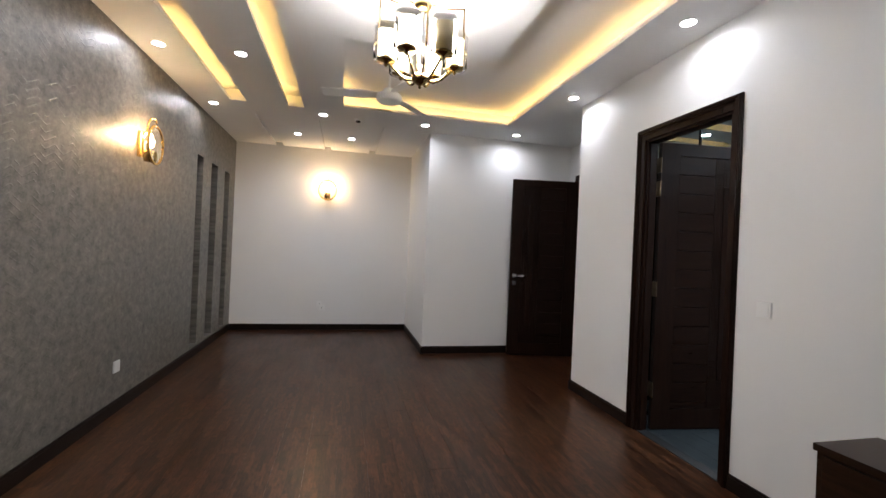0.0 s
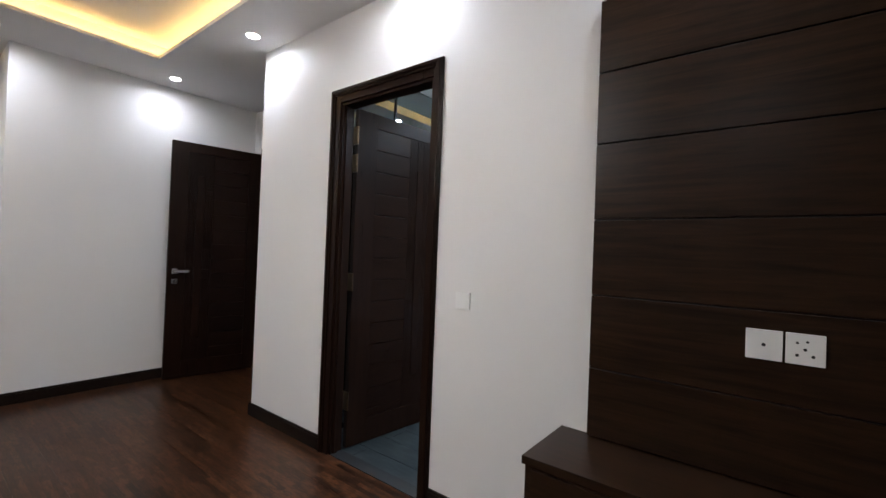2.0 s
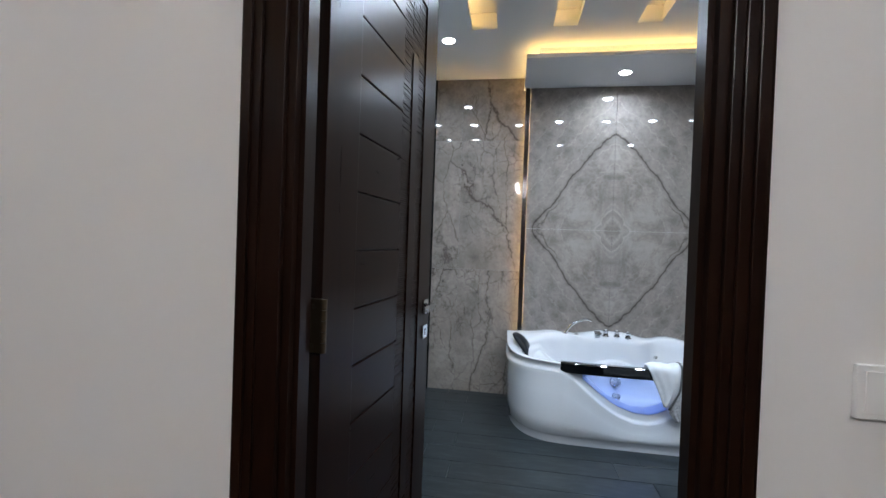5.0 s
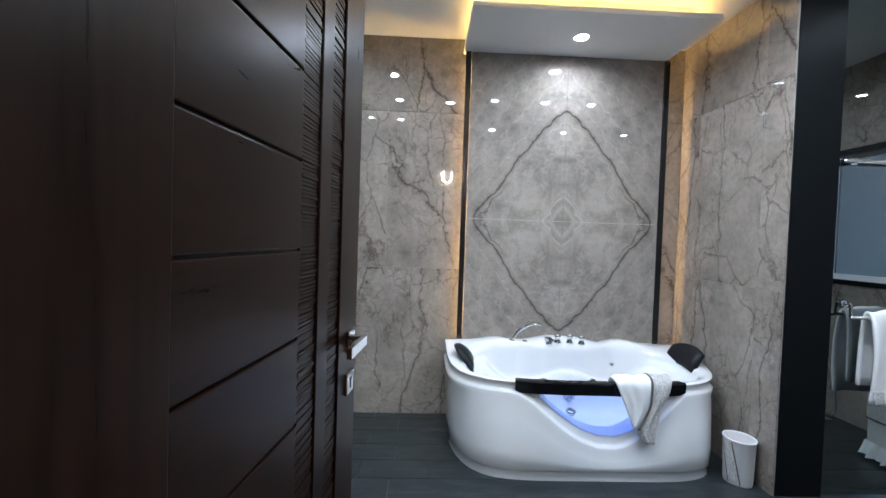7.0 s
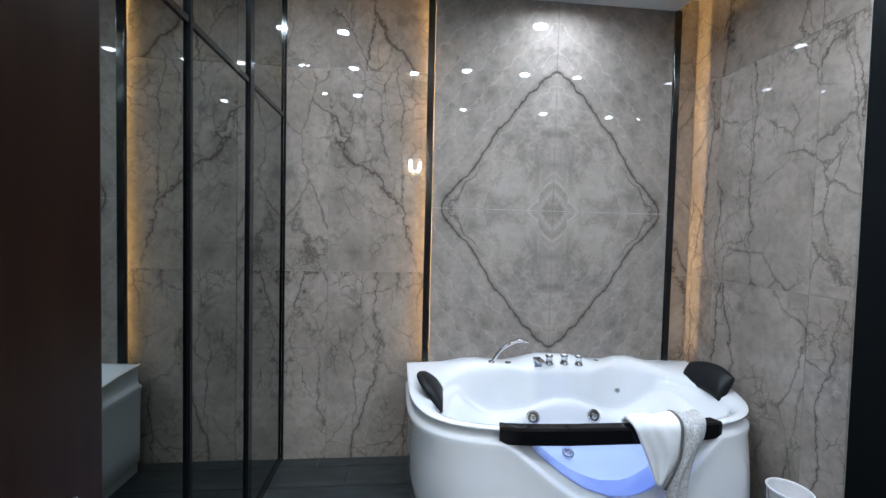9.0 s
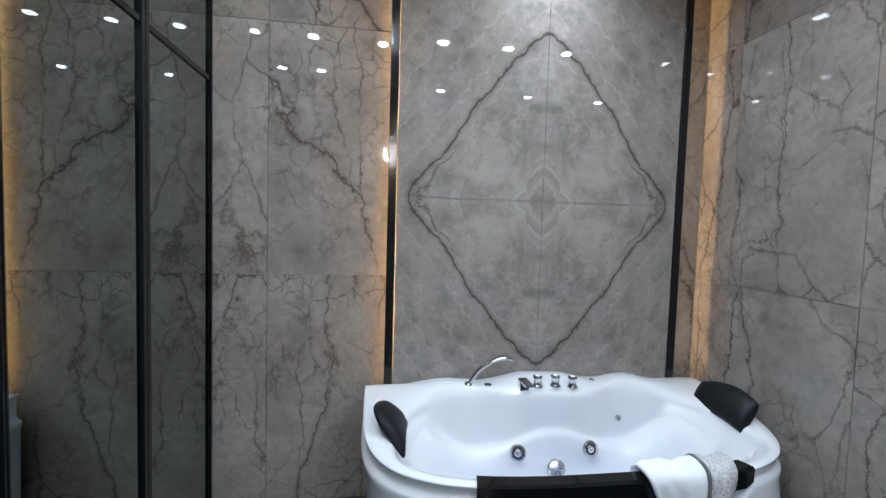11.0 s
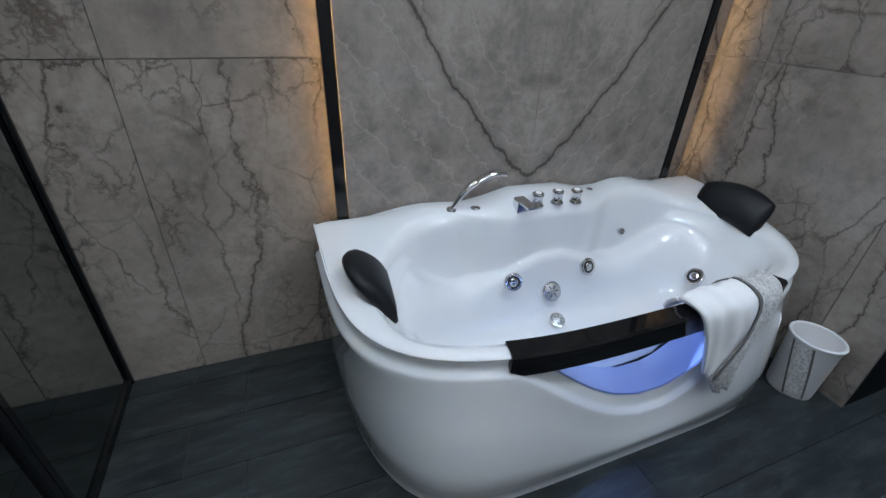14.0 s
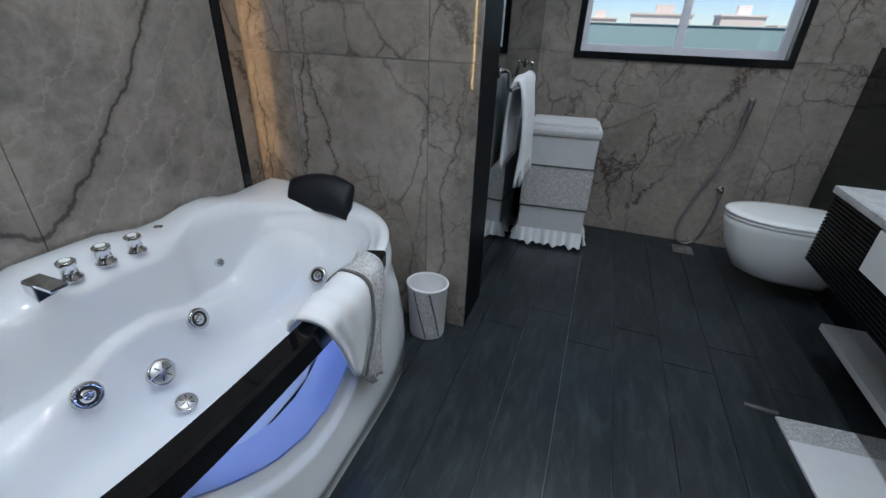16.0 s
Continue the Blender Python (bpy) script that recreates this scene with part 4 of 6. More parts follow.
for a, b in zip(vs, vs[1:]):
    for i in range(len(a)):
        q = (a[i], a[(i + 1) % len(a)], b[(i + 1) % len(a)], b[i])
        mid = sum((v.co for v in q), Vector()) / 4
        if mid.x < 4.80 and 1.60 < mid.y < 2.20 and crest(mid.y) + 0.05 < mid.z < 0.515:
            continue   # opening behind the window
        bm.faces.new(q)
bm.faces.new(vs[-1])
part("basin", bm, ACRYLIC, bath, "glossy white bath basin", smooth=True)

# window, lit from inside, below a black glass bar
# the glass's own blue, deepened to stand in for blue light inside the bath
BLUE = material("bath_window_glass", (0.30, 0.44, 0.98), 0.0, 0.0, Transmission_Weight=1.0, IOR=1.02)
bm = bmesh.new()
prev = None
wcols = [(c, p) for w, c, p in cols if w]
for c, (x, y, nx, ny) in wcols:
    zl, zr = crest(y), rim_z(x, y)
    col = [bm.verts.new((x - nx * 0.0195, y - ny * 0.0195, zl + 0.058 + (max(zr - 0.055, zl + 0.07) - zl - 0.058) * k / 3)) for k in range(4)]
    if prev:
        for k in range(3):
            bm.faces.new((prev[k], col[k], col[k + 1], prev[k + 1]))
    prev = col
part("window_pane", bm, BLUE, bath, "pale blue glass window in the bath's front", smooth=True)
bm = bmesh.new()
prev = None
for c, (x, y, nx, ny) in wcols:
    zl = crest(y)
    col = [bm.verts.new((x - nx * d, y - ny * d, zl + h)) for d, h in ((0.019, 0.058), (0.05, 0.060), (0.115, 0.075))]
    if prev:
        for k in (0, 1):
            bm.faces.new((prev[k], col[k], col[k + 1], prev[k + 1]))
    prev = col
part("window_reveal", bm, ACRYLIC, bath, smooth=True)
bm = bmesh.new()
prev = None
bar = [(x, y, nx, ny) for _, _, (x, y, nx, ny) in cols if 1.375 < y < 2.40 and x < 5.0]
for i, (x, y, nx, ny) in enumerate(bar):
    e = min(1, min(i, len(bar) - 1 - i) / 2)
    zt, zb = rim_z(x, y) + 0.008, rim_z(x, y) - 0.064 * (0.75 + 0.25 * e)
    o, q = 0.008, -0.055
    col = [bm.verts.new((x + nx * d, y + ny * d, z)) for d, z in ((q, zt - 0.004), (o - 0.008, zt), (o, zt - 0.008), (o - 0.002, zb), (o - 0.01, zb - 0.003), (q, zt - 0.02))]
    if prev:
        for k in range(6):
            bm.faces.new((prev[k], col[k], col[(k + 1) % 6], prev[(k + 1) % 6]))
    else:
        bm.faces.new(col)
    prev = col
bm.faces.new(prev[::-1])
part("glass_bar", bm, material("black_glass", (0.004, 0.004, 0.005), 0.04), bath, "glossy black glass bar on the front rim")


def jet(x, y, z, nx, ny, nz, r, kind):
    m = Matrix.Translation((x, y, z)) @ Vector((nx, ny, nz)).to_track_quat("Z", "Y").to_matrix().to_4x4()
    if r == 0.037:
        m = m @ Matrix.Translation((0, 0, 0.012))
    j = part("jet", lathe(bmesh.new(), [(r, -0.01), (r, 0.003), (r * 0.88, 0.006), (r * 0.62, 0.003)], m, 28), CHROME, bath, kind, True)
    if "jet" in kind:
        part("jet_core", lathe(bmesh.new(), [(r * 0.6, -0.006), (r * 0.6, 0.002), (r * 0.3, 0.009), (r * 0.12, 0.007)], m, 20), CHROME, j, smooth=True)
        part("jet_shadow_ring", lathe(bmesh.new(), [(r * 0.70, 0.0045), (r * 0.62, 0.004)], m, 24), MATTBLACK, j)
    else:
        part("grille", lathe(bmesh.new(), [(0.0, 0.0), (r * 0.86, 0.004), (r * 0.8, 0.007), (0.0, 0.0085)], m, 24), STEEL, j, smooth=True)
        for k in range(6):
            part("slot", box(r * 0.25, r * 0.66, -0.0015, 0.0015, 0.0068, 0.0092, 0.0, m @ pose(0, 0, 0, 0, 0, 60 * k)), MATTBLACK, j)


jet(5.146, 2.083, 0.369, -0.9, 0.1, 0.42, 0.037, "chrome whirlpool jet")
jet(5.146, 1.736, 0.371, -0.9, -0.1, 0.42, 0.037, "chrome whirlpool jet")
jet(5.128, 1.900, 0.294, -0.85, 0, 0.5, 0.042, "round chrome suction grille")
jet(4.96, 1.322, 0.348, 0, 0.75, 0.66, 0.037, "chrome whirlpool jet")
jet(5.05, 1.908, 0.207, -0.4, 0, 0.9, 0.032, "chrome drain")
jet(4.86, 2.42, 0.30, 0.1, -0.7, 0.6, 0.034, "chrome whirlpool jet")
jet(5.142, 1.60, 0.515, -0.95, 0, 0.3, 0.014, "small chrome overflow")
for y in (2.236, 1.50):
    part("foot_bolt", lathe(bmesh.new(), [(0.012, 0), (0.012, 0.004), (0.006, 0.007)], pose(bath_front(y - BCY) + 0.021, y, 0.04, 0, -90, 0), 14), STEEL, bath)
part("maker_mark", boxes((bath_front(-0.1) - 0.0095, bath_front(-0.1) - 0.006, 1.79, 1.83, 0.128, 0.134)), MATTBLACK, bath, "small grey printed mark")


def headrest(cx, cy, cz, turn, tilt, w, h, taper=-0.16):
    """A padded, waisted neck pillow."""
    bm = bmesh.new()
    nu, nv = 24, 14
    grid = []
    for k in (0, 1):
        g = []
        for i in range(nu + 1):
            u = -1 + 2 * i / nu
            row = []
            for j in range(nv + 1):
                v = -1 + 2 * j / nv
                ww = w * (1 + taper * v)
                edge = (1 - abs(u) ** 7) * (1 - abs(v) ** 7)
                dep = (0.012 + 0.028 * max(0, edge) ** 0.5 * (0.7 + 0.3 * math.cos(2.2 * v))) if k else 0.0
                row.append(bm.verts.new((u * ww * (1 - 0.05 * abs(v) ** 4), v * h * (1 - 0.1 * abs(u) ** 3) - 0.03 * u * u + 0.02, dep - 0.035 * (1 - v) * u * u * 0.3)))
            g.append(row)
        grid.append(g)
    for k, g in enumerate(grid):
        for i in range(nu):
            for j in range(nv):
                bm.faces.new((g[i][j], g[i + 1][j], g[i + 1][j + 1], g[i][j + 1]))
    edge = lambda g: [g[i][0] for i in range(nu + 1)] + [g[nu][j] for j in range(1, nv + 1)] + [g[i][nv] for i in range(nu - 1, -1, -1)] + [g[0][j] for j in range(nv - 1, 0, -1)]
    a, b = edge(grid[0]), edge(grid[1])
    for i in range(len(a)):
        bm.faces.new((a[i], a[(i + 1) % len(a)], b[(i + 1) % len(a)], b[i]))
    bmesh.ops.transform(bm, matrix=Matrix.Translation((cx, cy, cz)) @ pose(0, 0, 0, 0, 0, turn) @ pose(0, 0, 0, tilt), verts=bm.verts)
    part("headrest", bm, material("black_rubber", (0.006, 0.007, 0.009), 0.45, Specular_IOR_Level=0.25), bath, "black padded headrest", True)


headrest(5.02, 2.655, 0.585, -6, 42, 0.115, 0.085)
headrest(5.05, 1.142, 0.604, 190, 50, 0.140, 0.082, 0.03)


# ---- bath fittings ----
tap = part("bath_spout", boxes((5.15, 5.255, 2.015, 2.055, 0.665, 0.677), bevel=0.003), CHROME, bath, "flat chrome waterfall spout")
bm = box(5.215, 5.255, 2.012, 2.058, 0.60, 0.674, 0.004)
part("spout_body", bm, CHROME, tap)
for y in (1.970, 1.882, 1.795):
    bm = lathe(bmesh.new(), [(0.026, 0), (0.026, 0.008), (0.019, 0.012), (0.019, 0.04), (0.022, 0.043), (0.022, 0.052), (0.018, 0.055)], pose(5.225, y, rim_z(5.225, y) - 0.006), 22)
    knob = part("control_knob", bm, CHROME, bath, "round chrome control knob", True)
    part("knob_cap", lathe(bmesh.new(), [(0.0, 0.0), (0.012, 0.0), (0.012, 0.0012)], pose(5.225, y, rim_z(5.225, y) + 0.0495), 16), PLASTIC, knob)
bm = tube(bmesh.new(), bend([(5.305, 2.288, 0.625), (5.302, 2.268, 0.66), (5.30, 2.234, 0.706), (5.30, 2.192, 0.735)]), [0.0085 + 0.0002 * i for i in range(25)], 12)
lathe(bm, [(0.022, 0), (0.02, 0.012), (0.012, 0.02)], pose(5.305, 2.288, 0.622), 18)
shower = part("hand_shower", bm, CHROME, bath, "curved chrome hand shower", True)
bm = bmesh.new()
rings = []
for k in range(13):
    t = k / 12
    y, z = 2.20 - 0.125 * t, 0.731 + 0.030 * math.sin(0.75 * math.pi * t)
    w, h = 0.012 + 0.014 * math.sin(math.pi * min(1, 0.15 + 0.75 * t)), 0.009 + 0.004 * math.sin(math.pi * t)
    rings.append([bm.verts.new((5.30 + w * math.cos(a), y, z + h * math.sin(a))) for a in (2 * math.pi * i / 14 for i in range(14))])
for a, b in zip(rings, rings[1:]):
    for i in range(14):
        bm.faces.new((a[i], a[(i + 1) % 14], b[(i + 1) % 14], b[i]))
bm.faces.new(rings[0][::-1])
bm.faces.new(rings[-1])
part("spray_head", bm, CHROME, shower, "flattened chrome spray head", True)
part("air_button", lathe(bmesh.new(), [(0.02, 0), (0.02, 0.006), (0.013, 0.009)], pose(5.30, 2.19, rim_z(5.30, 2.19) - 0.003), 20), CHROME, bath, smooth=True)
part("air_button", lathe(bmesh.new(), [(0.016, 0), (0.016, 0.005), (0.010, 0.008)], pose(5.335, 1.64, rim_z(5.335, 1.64) - 0.003), 20), CHROME, bath, smooth=True)
# lamp inside the basin's front that lights the window
lamp = new("bath_window_lamp", bpy.data.lights.new("bath_window_lamp", "AREA"))
lamp.data.shape, lamp.data.size, lamp.data.size_y, lamp.data.energy, lamp.data.color = "RECTANGLE", 0.5, 0.02, 0.45, (0.30, 0.45, 1.0)
lamp.parent = bath
lamp.matrix_parent_inverse = bath.matrix_basis.inverted()
lamp.matrix_basis = Matrix.Translation((4.655, 1.86, 0.49)) @ pose(0, 0, 0, 0, 0, 90)


# ---- cloth ----
def cloth_material(name, color, color2, stripe=0.0):
    m = material(name, color, 0.9)
    n = Nodes(m)
    a = n.noise(n.coord(), 220, 3)
    b = n.noise(n.coord(), 18, 4)
    c = n.mix(b.outputs[0], color, color2)
    n.out(c, None, n.bump(a.outputs[0], 0.4, 0.002, n.bump(b.outputs[0], 0.3, 0.006)))
    n.b.inputs["Sheen Weight"].default_value = 0.25
    return m


def woven_material():
    """Grey jacquard with short crossing strokes."""
    m = material("grey_jacquard", (0.45, 0.44, 0.44), 0.8)
    n = Nodes(m)
    w = n.add("ShaderNodeTexVoronoi", feature="F1")
    w.inputs["Scale"].default_value = 120
    v = n.coord((1, 1, 0.6))
    n.link(v, w.inputs["Vector"])
    st = n.add("ShaderNodeTexWave")
    st.inputs["Scale"].default_value, st.inputs["Distortion"].default_value = 90, 12
    n.link(v, st.inputs["Vector"])
    c = n.mix(st.outputs["Fac"], (0.19, 0.185, 0.185), (0.42, 0.41, 0.41))
    c = n.mix(n.math("MULTIPLY", w.outputs["Distance"], 0.8), c, (0.7, 0.69, 0.69))
    n.out(c, None, n.bump(st.outputs["Fac"], 0.3, 0.002))
    return m


TOWEL = cloth_material("white_terry", (0.78, 0.78, 0.79), (0.68, 0.68, 0.70))
JACQ = woven_material()
BRAID = cloth_material("dark_grey_braid", (0.06, 0.057, 0.055), (0.12, 0.115, 0.11))
SATIN = cloth_material("pale_grey_fabric", (0.62, 0.61, 0.62), (0.52, 0.51, 0.52))


def sheet(parent, name, path, width, axis, mat, thick=0.008, wave=0.006, label="", shear=0.0):
    """A soft strip of cloth that follows a path of points and spreads to both sides along an axis."""
    pts = bend(path, 6)
    nw = 16
    axis = Vector(axis)
    rng = random.Random(len(pts) * 7 + int(width * 1000))
    ph = [rng.random() * 6 for _ in range(4)]
    bm = bmesh.new()
    grids = []
    for side in (0, 1):
        g = []
        for i, p in enumerate(pts):
            d = (pts[min(i + 1, len(pts) - 1)] - pts[max(i - 1, 0)]).normalized()
            nrm = axis.cross(d).normalized()
            row = []
            for k in range(nw + 1):
                u = -0.5 + k / nw
                w = wave * (math.sin(9 * u + ph[0] + i * 0.22) + 0.6 * math.sin(17 * u + ph[1] - i * 0.31)) * min(1, i / 6)
                row.append(bm.verts.new(p + axis * (u * width + shear * i / len(pts)) + nrm * (w + (thick if side else 0))))
            g.append(row)
        grids.append(g)
    for g in grids:
        for i in range(len(g) - 1):
            for k in range(nw):
                bm.faces.new((g[i][k], g[i][k + 1], g[i + 1][k + 1], g[i + 1][k]))
    a, b = grids
    rim = [(i, 0) for i in range(len(a))] + [(len(a) - 1, k) for k in range(1, nw + 1)] + [(i, nw) for i in range(len(a) - 2, -1, -1)] + [(0, k) for k in range(nw - 1, 0, -1)]
    for (i, k), (i2, k2) in zip(rim, rim[1:] + rim[:1]):
        bm.faces.new((a[i][k], a[i2][k2], b[i2][k2], b[i][k]))
    return part(name, bm, mat, parent, label, True)


def sheet_over(parent, name, left, right, mat, thick, wave, label=""):
    """Cloth between two edge lines, with soft folds."""
    le, ri = bend(left, 6), bend(right, 6)
    nw = 16
    rng = random.Random(len(le) + int(thick * 1e4))
    ph = [rng.random() * 6 for _ in range(3)]
    bm = bmesh.new()
    grids = []
    for side in (0, 1):
        g = []
        for i, (p, q) in enumerate(zip(le, ri)):
            mid = lambda k: (le[k] + ri[k]) / 2
            d = (mid(min(i + 1, len(le) - 1)) - mid(max(i - 1, 0))).normalized()
            nrm = (q - p).cross(d).normalized()
            if nrm.x > 0.5 or (abs(nrm.x) <= 0.5 and nrm.z < 0):
                nrm = -nrm
            row = []
            for k in range(nw + 1):
                u = k / nw
                w = wave * (math.sin(8 * u + ph[0] + i * 0.16) + 0.5 * math.sin(19 * u + ph[1] - i * 0.23)) * min(1, i / 8)
                row.append(bm.verts.new(p + (q - p) * u + nrm * (w + (thick if side else 0))))
            g.append(row)
        grids.append(g)
    for g in grids:
        for i in range(len(g) - 1):
            for k in range(nw):
                bm.faces.new((g[i][k], g[i][k + 1], g[i + 1][k + 1], g[i + 1][k]))
    a, b = grids
    rim = [(i, 0) for i in range(len(a))] + [(len(a) - 1, k) for k in range(1, nw + 1)] + [(i, nw) for i in range(len(a) - 2, -1, -1)] + [(0, k) for k in range(nw - 1, 0, -1)]
    for (i, k), (i2, k2) in zip(rim, rim[1:] + rim[:1]):
        bm.faces.new((a[i][k], a[i2][k2], b[i2][k2], b[i][k]))
    return part(name, bm, mat, parent, label, True)


towel = thing("bath_towel", 4.6, 1.62, 0.55, "white towel with grey braided border hanging over the bath edge", "towel")
tx = bath_front(1.62 - BCY)
sheet_over(towel, "terry", [(tx + 0.115, 1.80, 0.50), (tx + 0.085, 1.82, 0.548), (tx + 0.035, 1.83, 0.582), (tx - 0.020, 1.825, 0.570), (tx - 0.030, 1.80, 0.51), (tx - 0.030, 1.765, 0.43), (tx - 0.034, 1.722, 0.325)],
           [(tx + 0.125, 1.61, 0.50), (tx + 0.090, 1.612, 0.560), (tx + 0.035, 1.618, 0.596), (tx - 0.026, 1.622, 0.580), (tx - 0.040, 1.628, 0.51), (tx - 0.042, 1.640, 0.43), (tx - 0.044, 1.704, 0.320)], TOWEL, 0.012, 0.005)
sheet_over(towel, "border_panel", [(tx + 0.125, 1.611, 0.50), (tx + 0.090, 1.613, 0.560), (tx + 0.035, 1.619, 0.596), (tx - 0.027, 1.622, 0.580), (tx - 0.041, 1.628, 0.51), (tx - 0.043, 1.640, 0.43), (tx - 0.046, 1.698, 0.318), (tx - 0.050, 1.655, 0.235)],
           [(tx + 0.120, 1.48, 0.51), (tx + 0.090, 1.482, 0.560), (tx + 0.040, 1.488, 0.594), (tx - 0.014, 1.495, 0.580), (tx - 0.034, 1.515, 0.51), (tx - 0.042, 1.560, 0.43), (tx - 0.048, 1.592, 0.318), (tx - 0.050, 1.604, 0.235)], JACQ, 0.010, 0.006, "grey woven border panel")
sheet_over(towel, "braid", [(tx + 0.126, 1.617, 0.512), (tx + 0.091, 1.619, 0.573), (tx + 0.035, 1.625, 0.610), (tx - 0.040, 1.628, 0.592), (tx - 0.057, 1.634, 0.51), (tx - 0.059, 1.646, 0.43), (tx - 0.062, 1.706, 0.316)],
           [(tx + 0.126, 1.605, 0.512), (tx + 0.091, 1.607, 0.573), (tx + 0.035, 1.613, 0.610), (tx - 0.040, 1.616, 0.592), (tx - 0.057, 1.622, 0.51), (tx - 0.059, 1.634, 0.43), (tx - 0.062, 1.692, 0.312)], BRAID, 0.004, 0.0, "dark grey braid")

# waste bin
BIN = (4.596, 1.066)
bin_ = thing("waste_bin", BIN[0], BIN[1], 0, "white oval fabric waste bin with grey diagonal band", "waste bin")
bm = lathe(bmesh.new(), [(0.078, 0.0), (0.080, 0.01), (0.088, 0.248), (0.091, 0.255), (0.089, 0.26), (0.083, 0.252), (0.074, 0.012), (0.0, 0.012)], pose(BIN[0], BIN[1], 0), 40, 1.0, 0.9)
part("shell", bm, SATIN, bin_, smooth=True)
bm = tube(bmesh.new(), [(BIN[0] + 0.0895 * math.cos(k * math.pi / 20), BIN[1] + 0.0805 * math.sin(k * math.pi / 20), 0.259) for k in range(41)], 0.005, 8)
part("rim", bm, TOWEL, bin_, smooth=True)


def bin_band(a0, a1, slope, mat, name, out):
    bm = bmesh.new()
    prev = None
    for k in range(13):
        h = 0.012 + 0.236 * k / 12
        r = 0.080 + 0.008 * (h - 0.01) / 0.238 + out
        row = []
        for j in range(9):
            a = radians(a0 + (a1 - a0) * j / 8 + slope * h)
            row.append(bm.verts.new((BIN[0] + r * math.cos(a), BIN[1] + 0.9 * r * math.sin(a), h)))
        if prev:
            for j in range(8):
                bm.faces.new((prev[j], prev[j + 1], row[j + 1], row[j]))
        prev = row
    part(name, bm, mat, bin_, smooth=True)


bin_band(108, 150, -150, JACQ, "woven_band", 0.0015)
bin_band(104, 109, -150, BRAID, "braid", 0.003)
bin_band(149, 154, -150, BRAID, "braid", 0.003)

# towel rail and towels on the partition
rail = thing("towel_rail", XG - 0.05, 0.2, 1.07, "chrome towel rail with scrolled ends on the glass", "towel rail")
bm = tube(bmesh.new(), [(XG - 0.062, -0.02, 1.015), (XG - 0.062, 0.64, 1.015)], 0.009, 12)
part("bar", bm, CHROME, rail, smooth=True)
for y in (0.0, 0.62):
    bm = tube(bmesh.new(), bend([(XG - 0.004, y, 1.08), (XG - 0.035, y, 1.085), (XG - 0.042, y, 1.06), (XG - 0.046, y, 1.02), (XG - 0.062, y, 1.015)]), 0.008, 10)
    lathe(bm, [(0.024, 0), (0.024, 0.006), (0.012, 0.012)], pose(XG - 0.001, y, 1.08, 0, -90, 0), 18)
    part("bracket", bm, CHROME, rail, smooth=True)
hang = thing("hand_towel", XG - 0.062, 0.15, 1.06, "folded white hand towel with grey trim hanging on the rail", "towel")
xr = XG - 0.062
sheet(hang, "terry", [(xr + 0.028, 0.38, 0.64), (xr + 0.022, 0.38, 0.90), (xr + 0.008, 0.38, 1.032), (xr - 0.02, 0.38, 1.025), (xr - 0.034, 0.38, 0.90), (xr - 0.04, 0.38, 0.72), (xr - 0.042, 0.38, 0.56)], 0.34, (0, 1, 0), TOWEL, 0.014, 0.007)
sheet(hang, "trim", [(xr - 0.055, 0.38, 0.635), (xr - 0.058, 0.38, 0.60), (xr - 0.060, 0.38, 0.565)], 0.342, (0, 1, 0), JACQ, 0.004, 0.002, "grey woven trim")
stay = thing("glass_stay_bar", XG, 0.1, 1.86, "round chrome bar across the glass partition", "rail")
bm = tube(bmesh.new(), [(XG - 0.03, YWIN + 0.004, 1.86), (XG - 0.03, 0.70, 1.86)], 0.012, 12)
part("bar", bm, CHROME, stay, smooth=True)
for y in (-0.1, 0.64):
    part("clamp", box(XG - 0.035, XG - 0.001, y - 0.02, y + 0.02, 1.84, 1.88, 0.004), CHROME, stay)

# laundry hamper, turned a little from the wall
ham = thing("laundry_hamper", 4.215, -0.195, 0, "tall pale grey fabric laundry hamper with frilled hem", "laundry hamper")
HM = Matrix.Translation((4.215, -0.195, 0)) @ pose(0, 0, 0, 0, 0, 5) @ Matrix.Diagonal((0.98, 1.2, 1.0, 1))
def hp(name, x0, x1, y0, y1, z0, z1, mat, bev, label=""):
    part(name, box(x0, x1, y0, y1, z0, z1, bev, HM), mat, ham, label)
hp("body", -0.205, 0.205, -0.13, 0.13, 0.02, 0.70, SATIN, 0.012)
hp("lid", -0.215, 0.215, -0.14, 0.14, 0.70, 0.755, SATIN, 0.018, "padded lid with piping")
hp("lid_pad", -0.19, 0.19, -0.115, 0.115, 0.755, 0.77, SATIN, 0.007)
hp("middle_band", -0.208, 0.208, -0.133, 0.134, 0.27, 0.52, JACQ, 0.003, "grey woven middle band")
for z in (0.265, 0.525):
    hp("piping", -0.209, 0.209, -0.134, 0.136, z - 0.005, z + 0.005, BRAID, 0.002)
bm = bmesh.new()
prev = None
for i in range(161):
    a = i / 160
    per = (0.42 + 0.27) * 2
    q = a * per
    if q < 0.42: bx, by, ox, oy = -0.21 + q, 0.135, 0, 1
    elif q < 0.69: bx, by, ox, oy = 0.21, 0.135 - (q - 0.42), 1, 0
    elif q < 1.11: bx, by, ox, oy = 0.21 - (q - 0.69), -0.135, 0, -1
    else: bx, by, ox, oy = -0.21, -0.135 + (q - 1.11), -1, 0
    f = 0.016 * math.sin(i * 1.02) + 0.008 * math.sin(i * 0.37)
    col = [bm.verts.new(HM @ Vector((bx + ox * d, by + oy * d, z))) for d, z in ((0.0, 0.115), (0.012 + f * 0.5, 0.07), (0.022 + f, 0.022 + 0.008 * math.sin(i * 0.6)))]
    if prev:
        for k in (0, 1):
            bm.faces.new((prev[k], col[k], col[k + 1], prev[k + 1]))
    prev = col
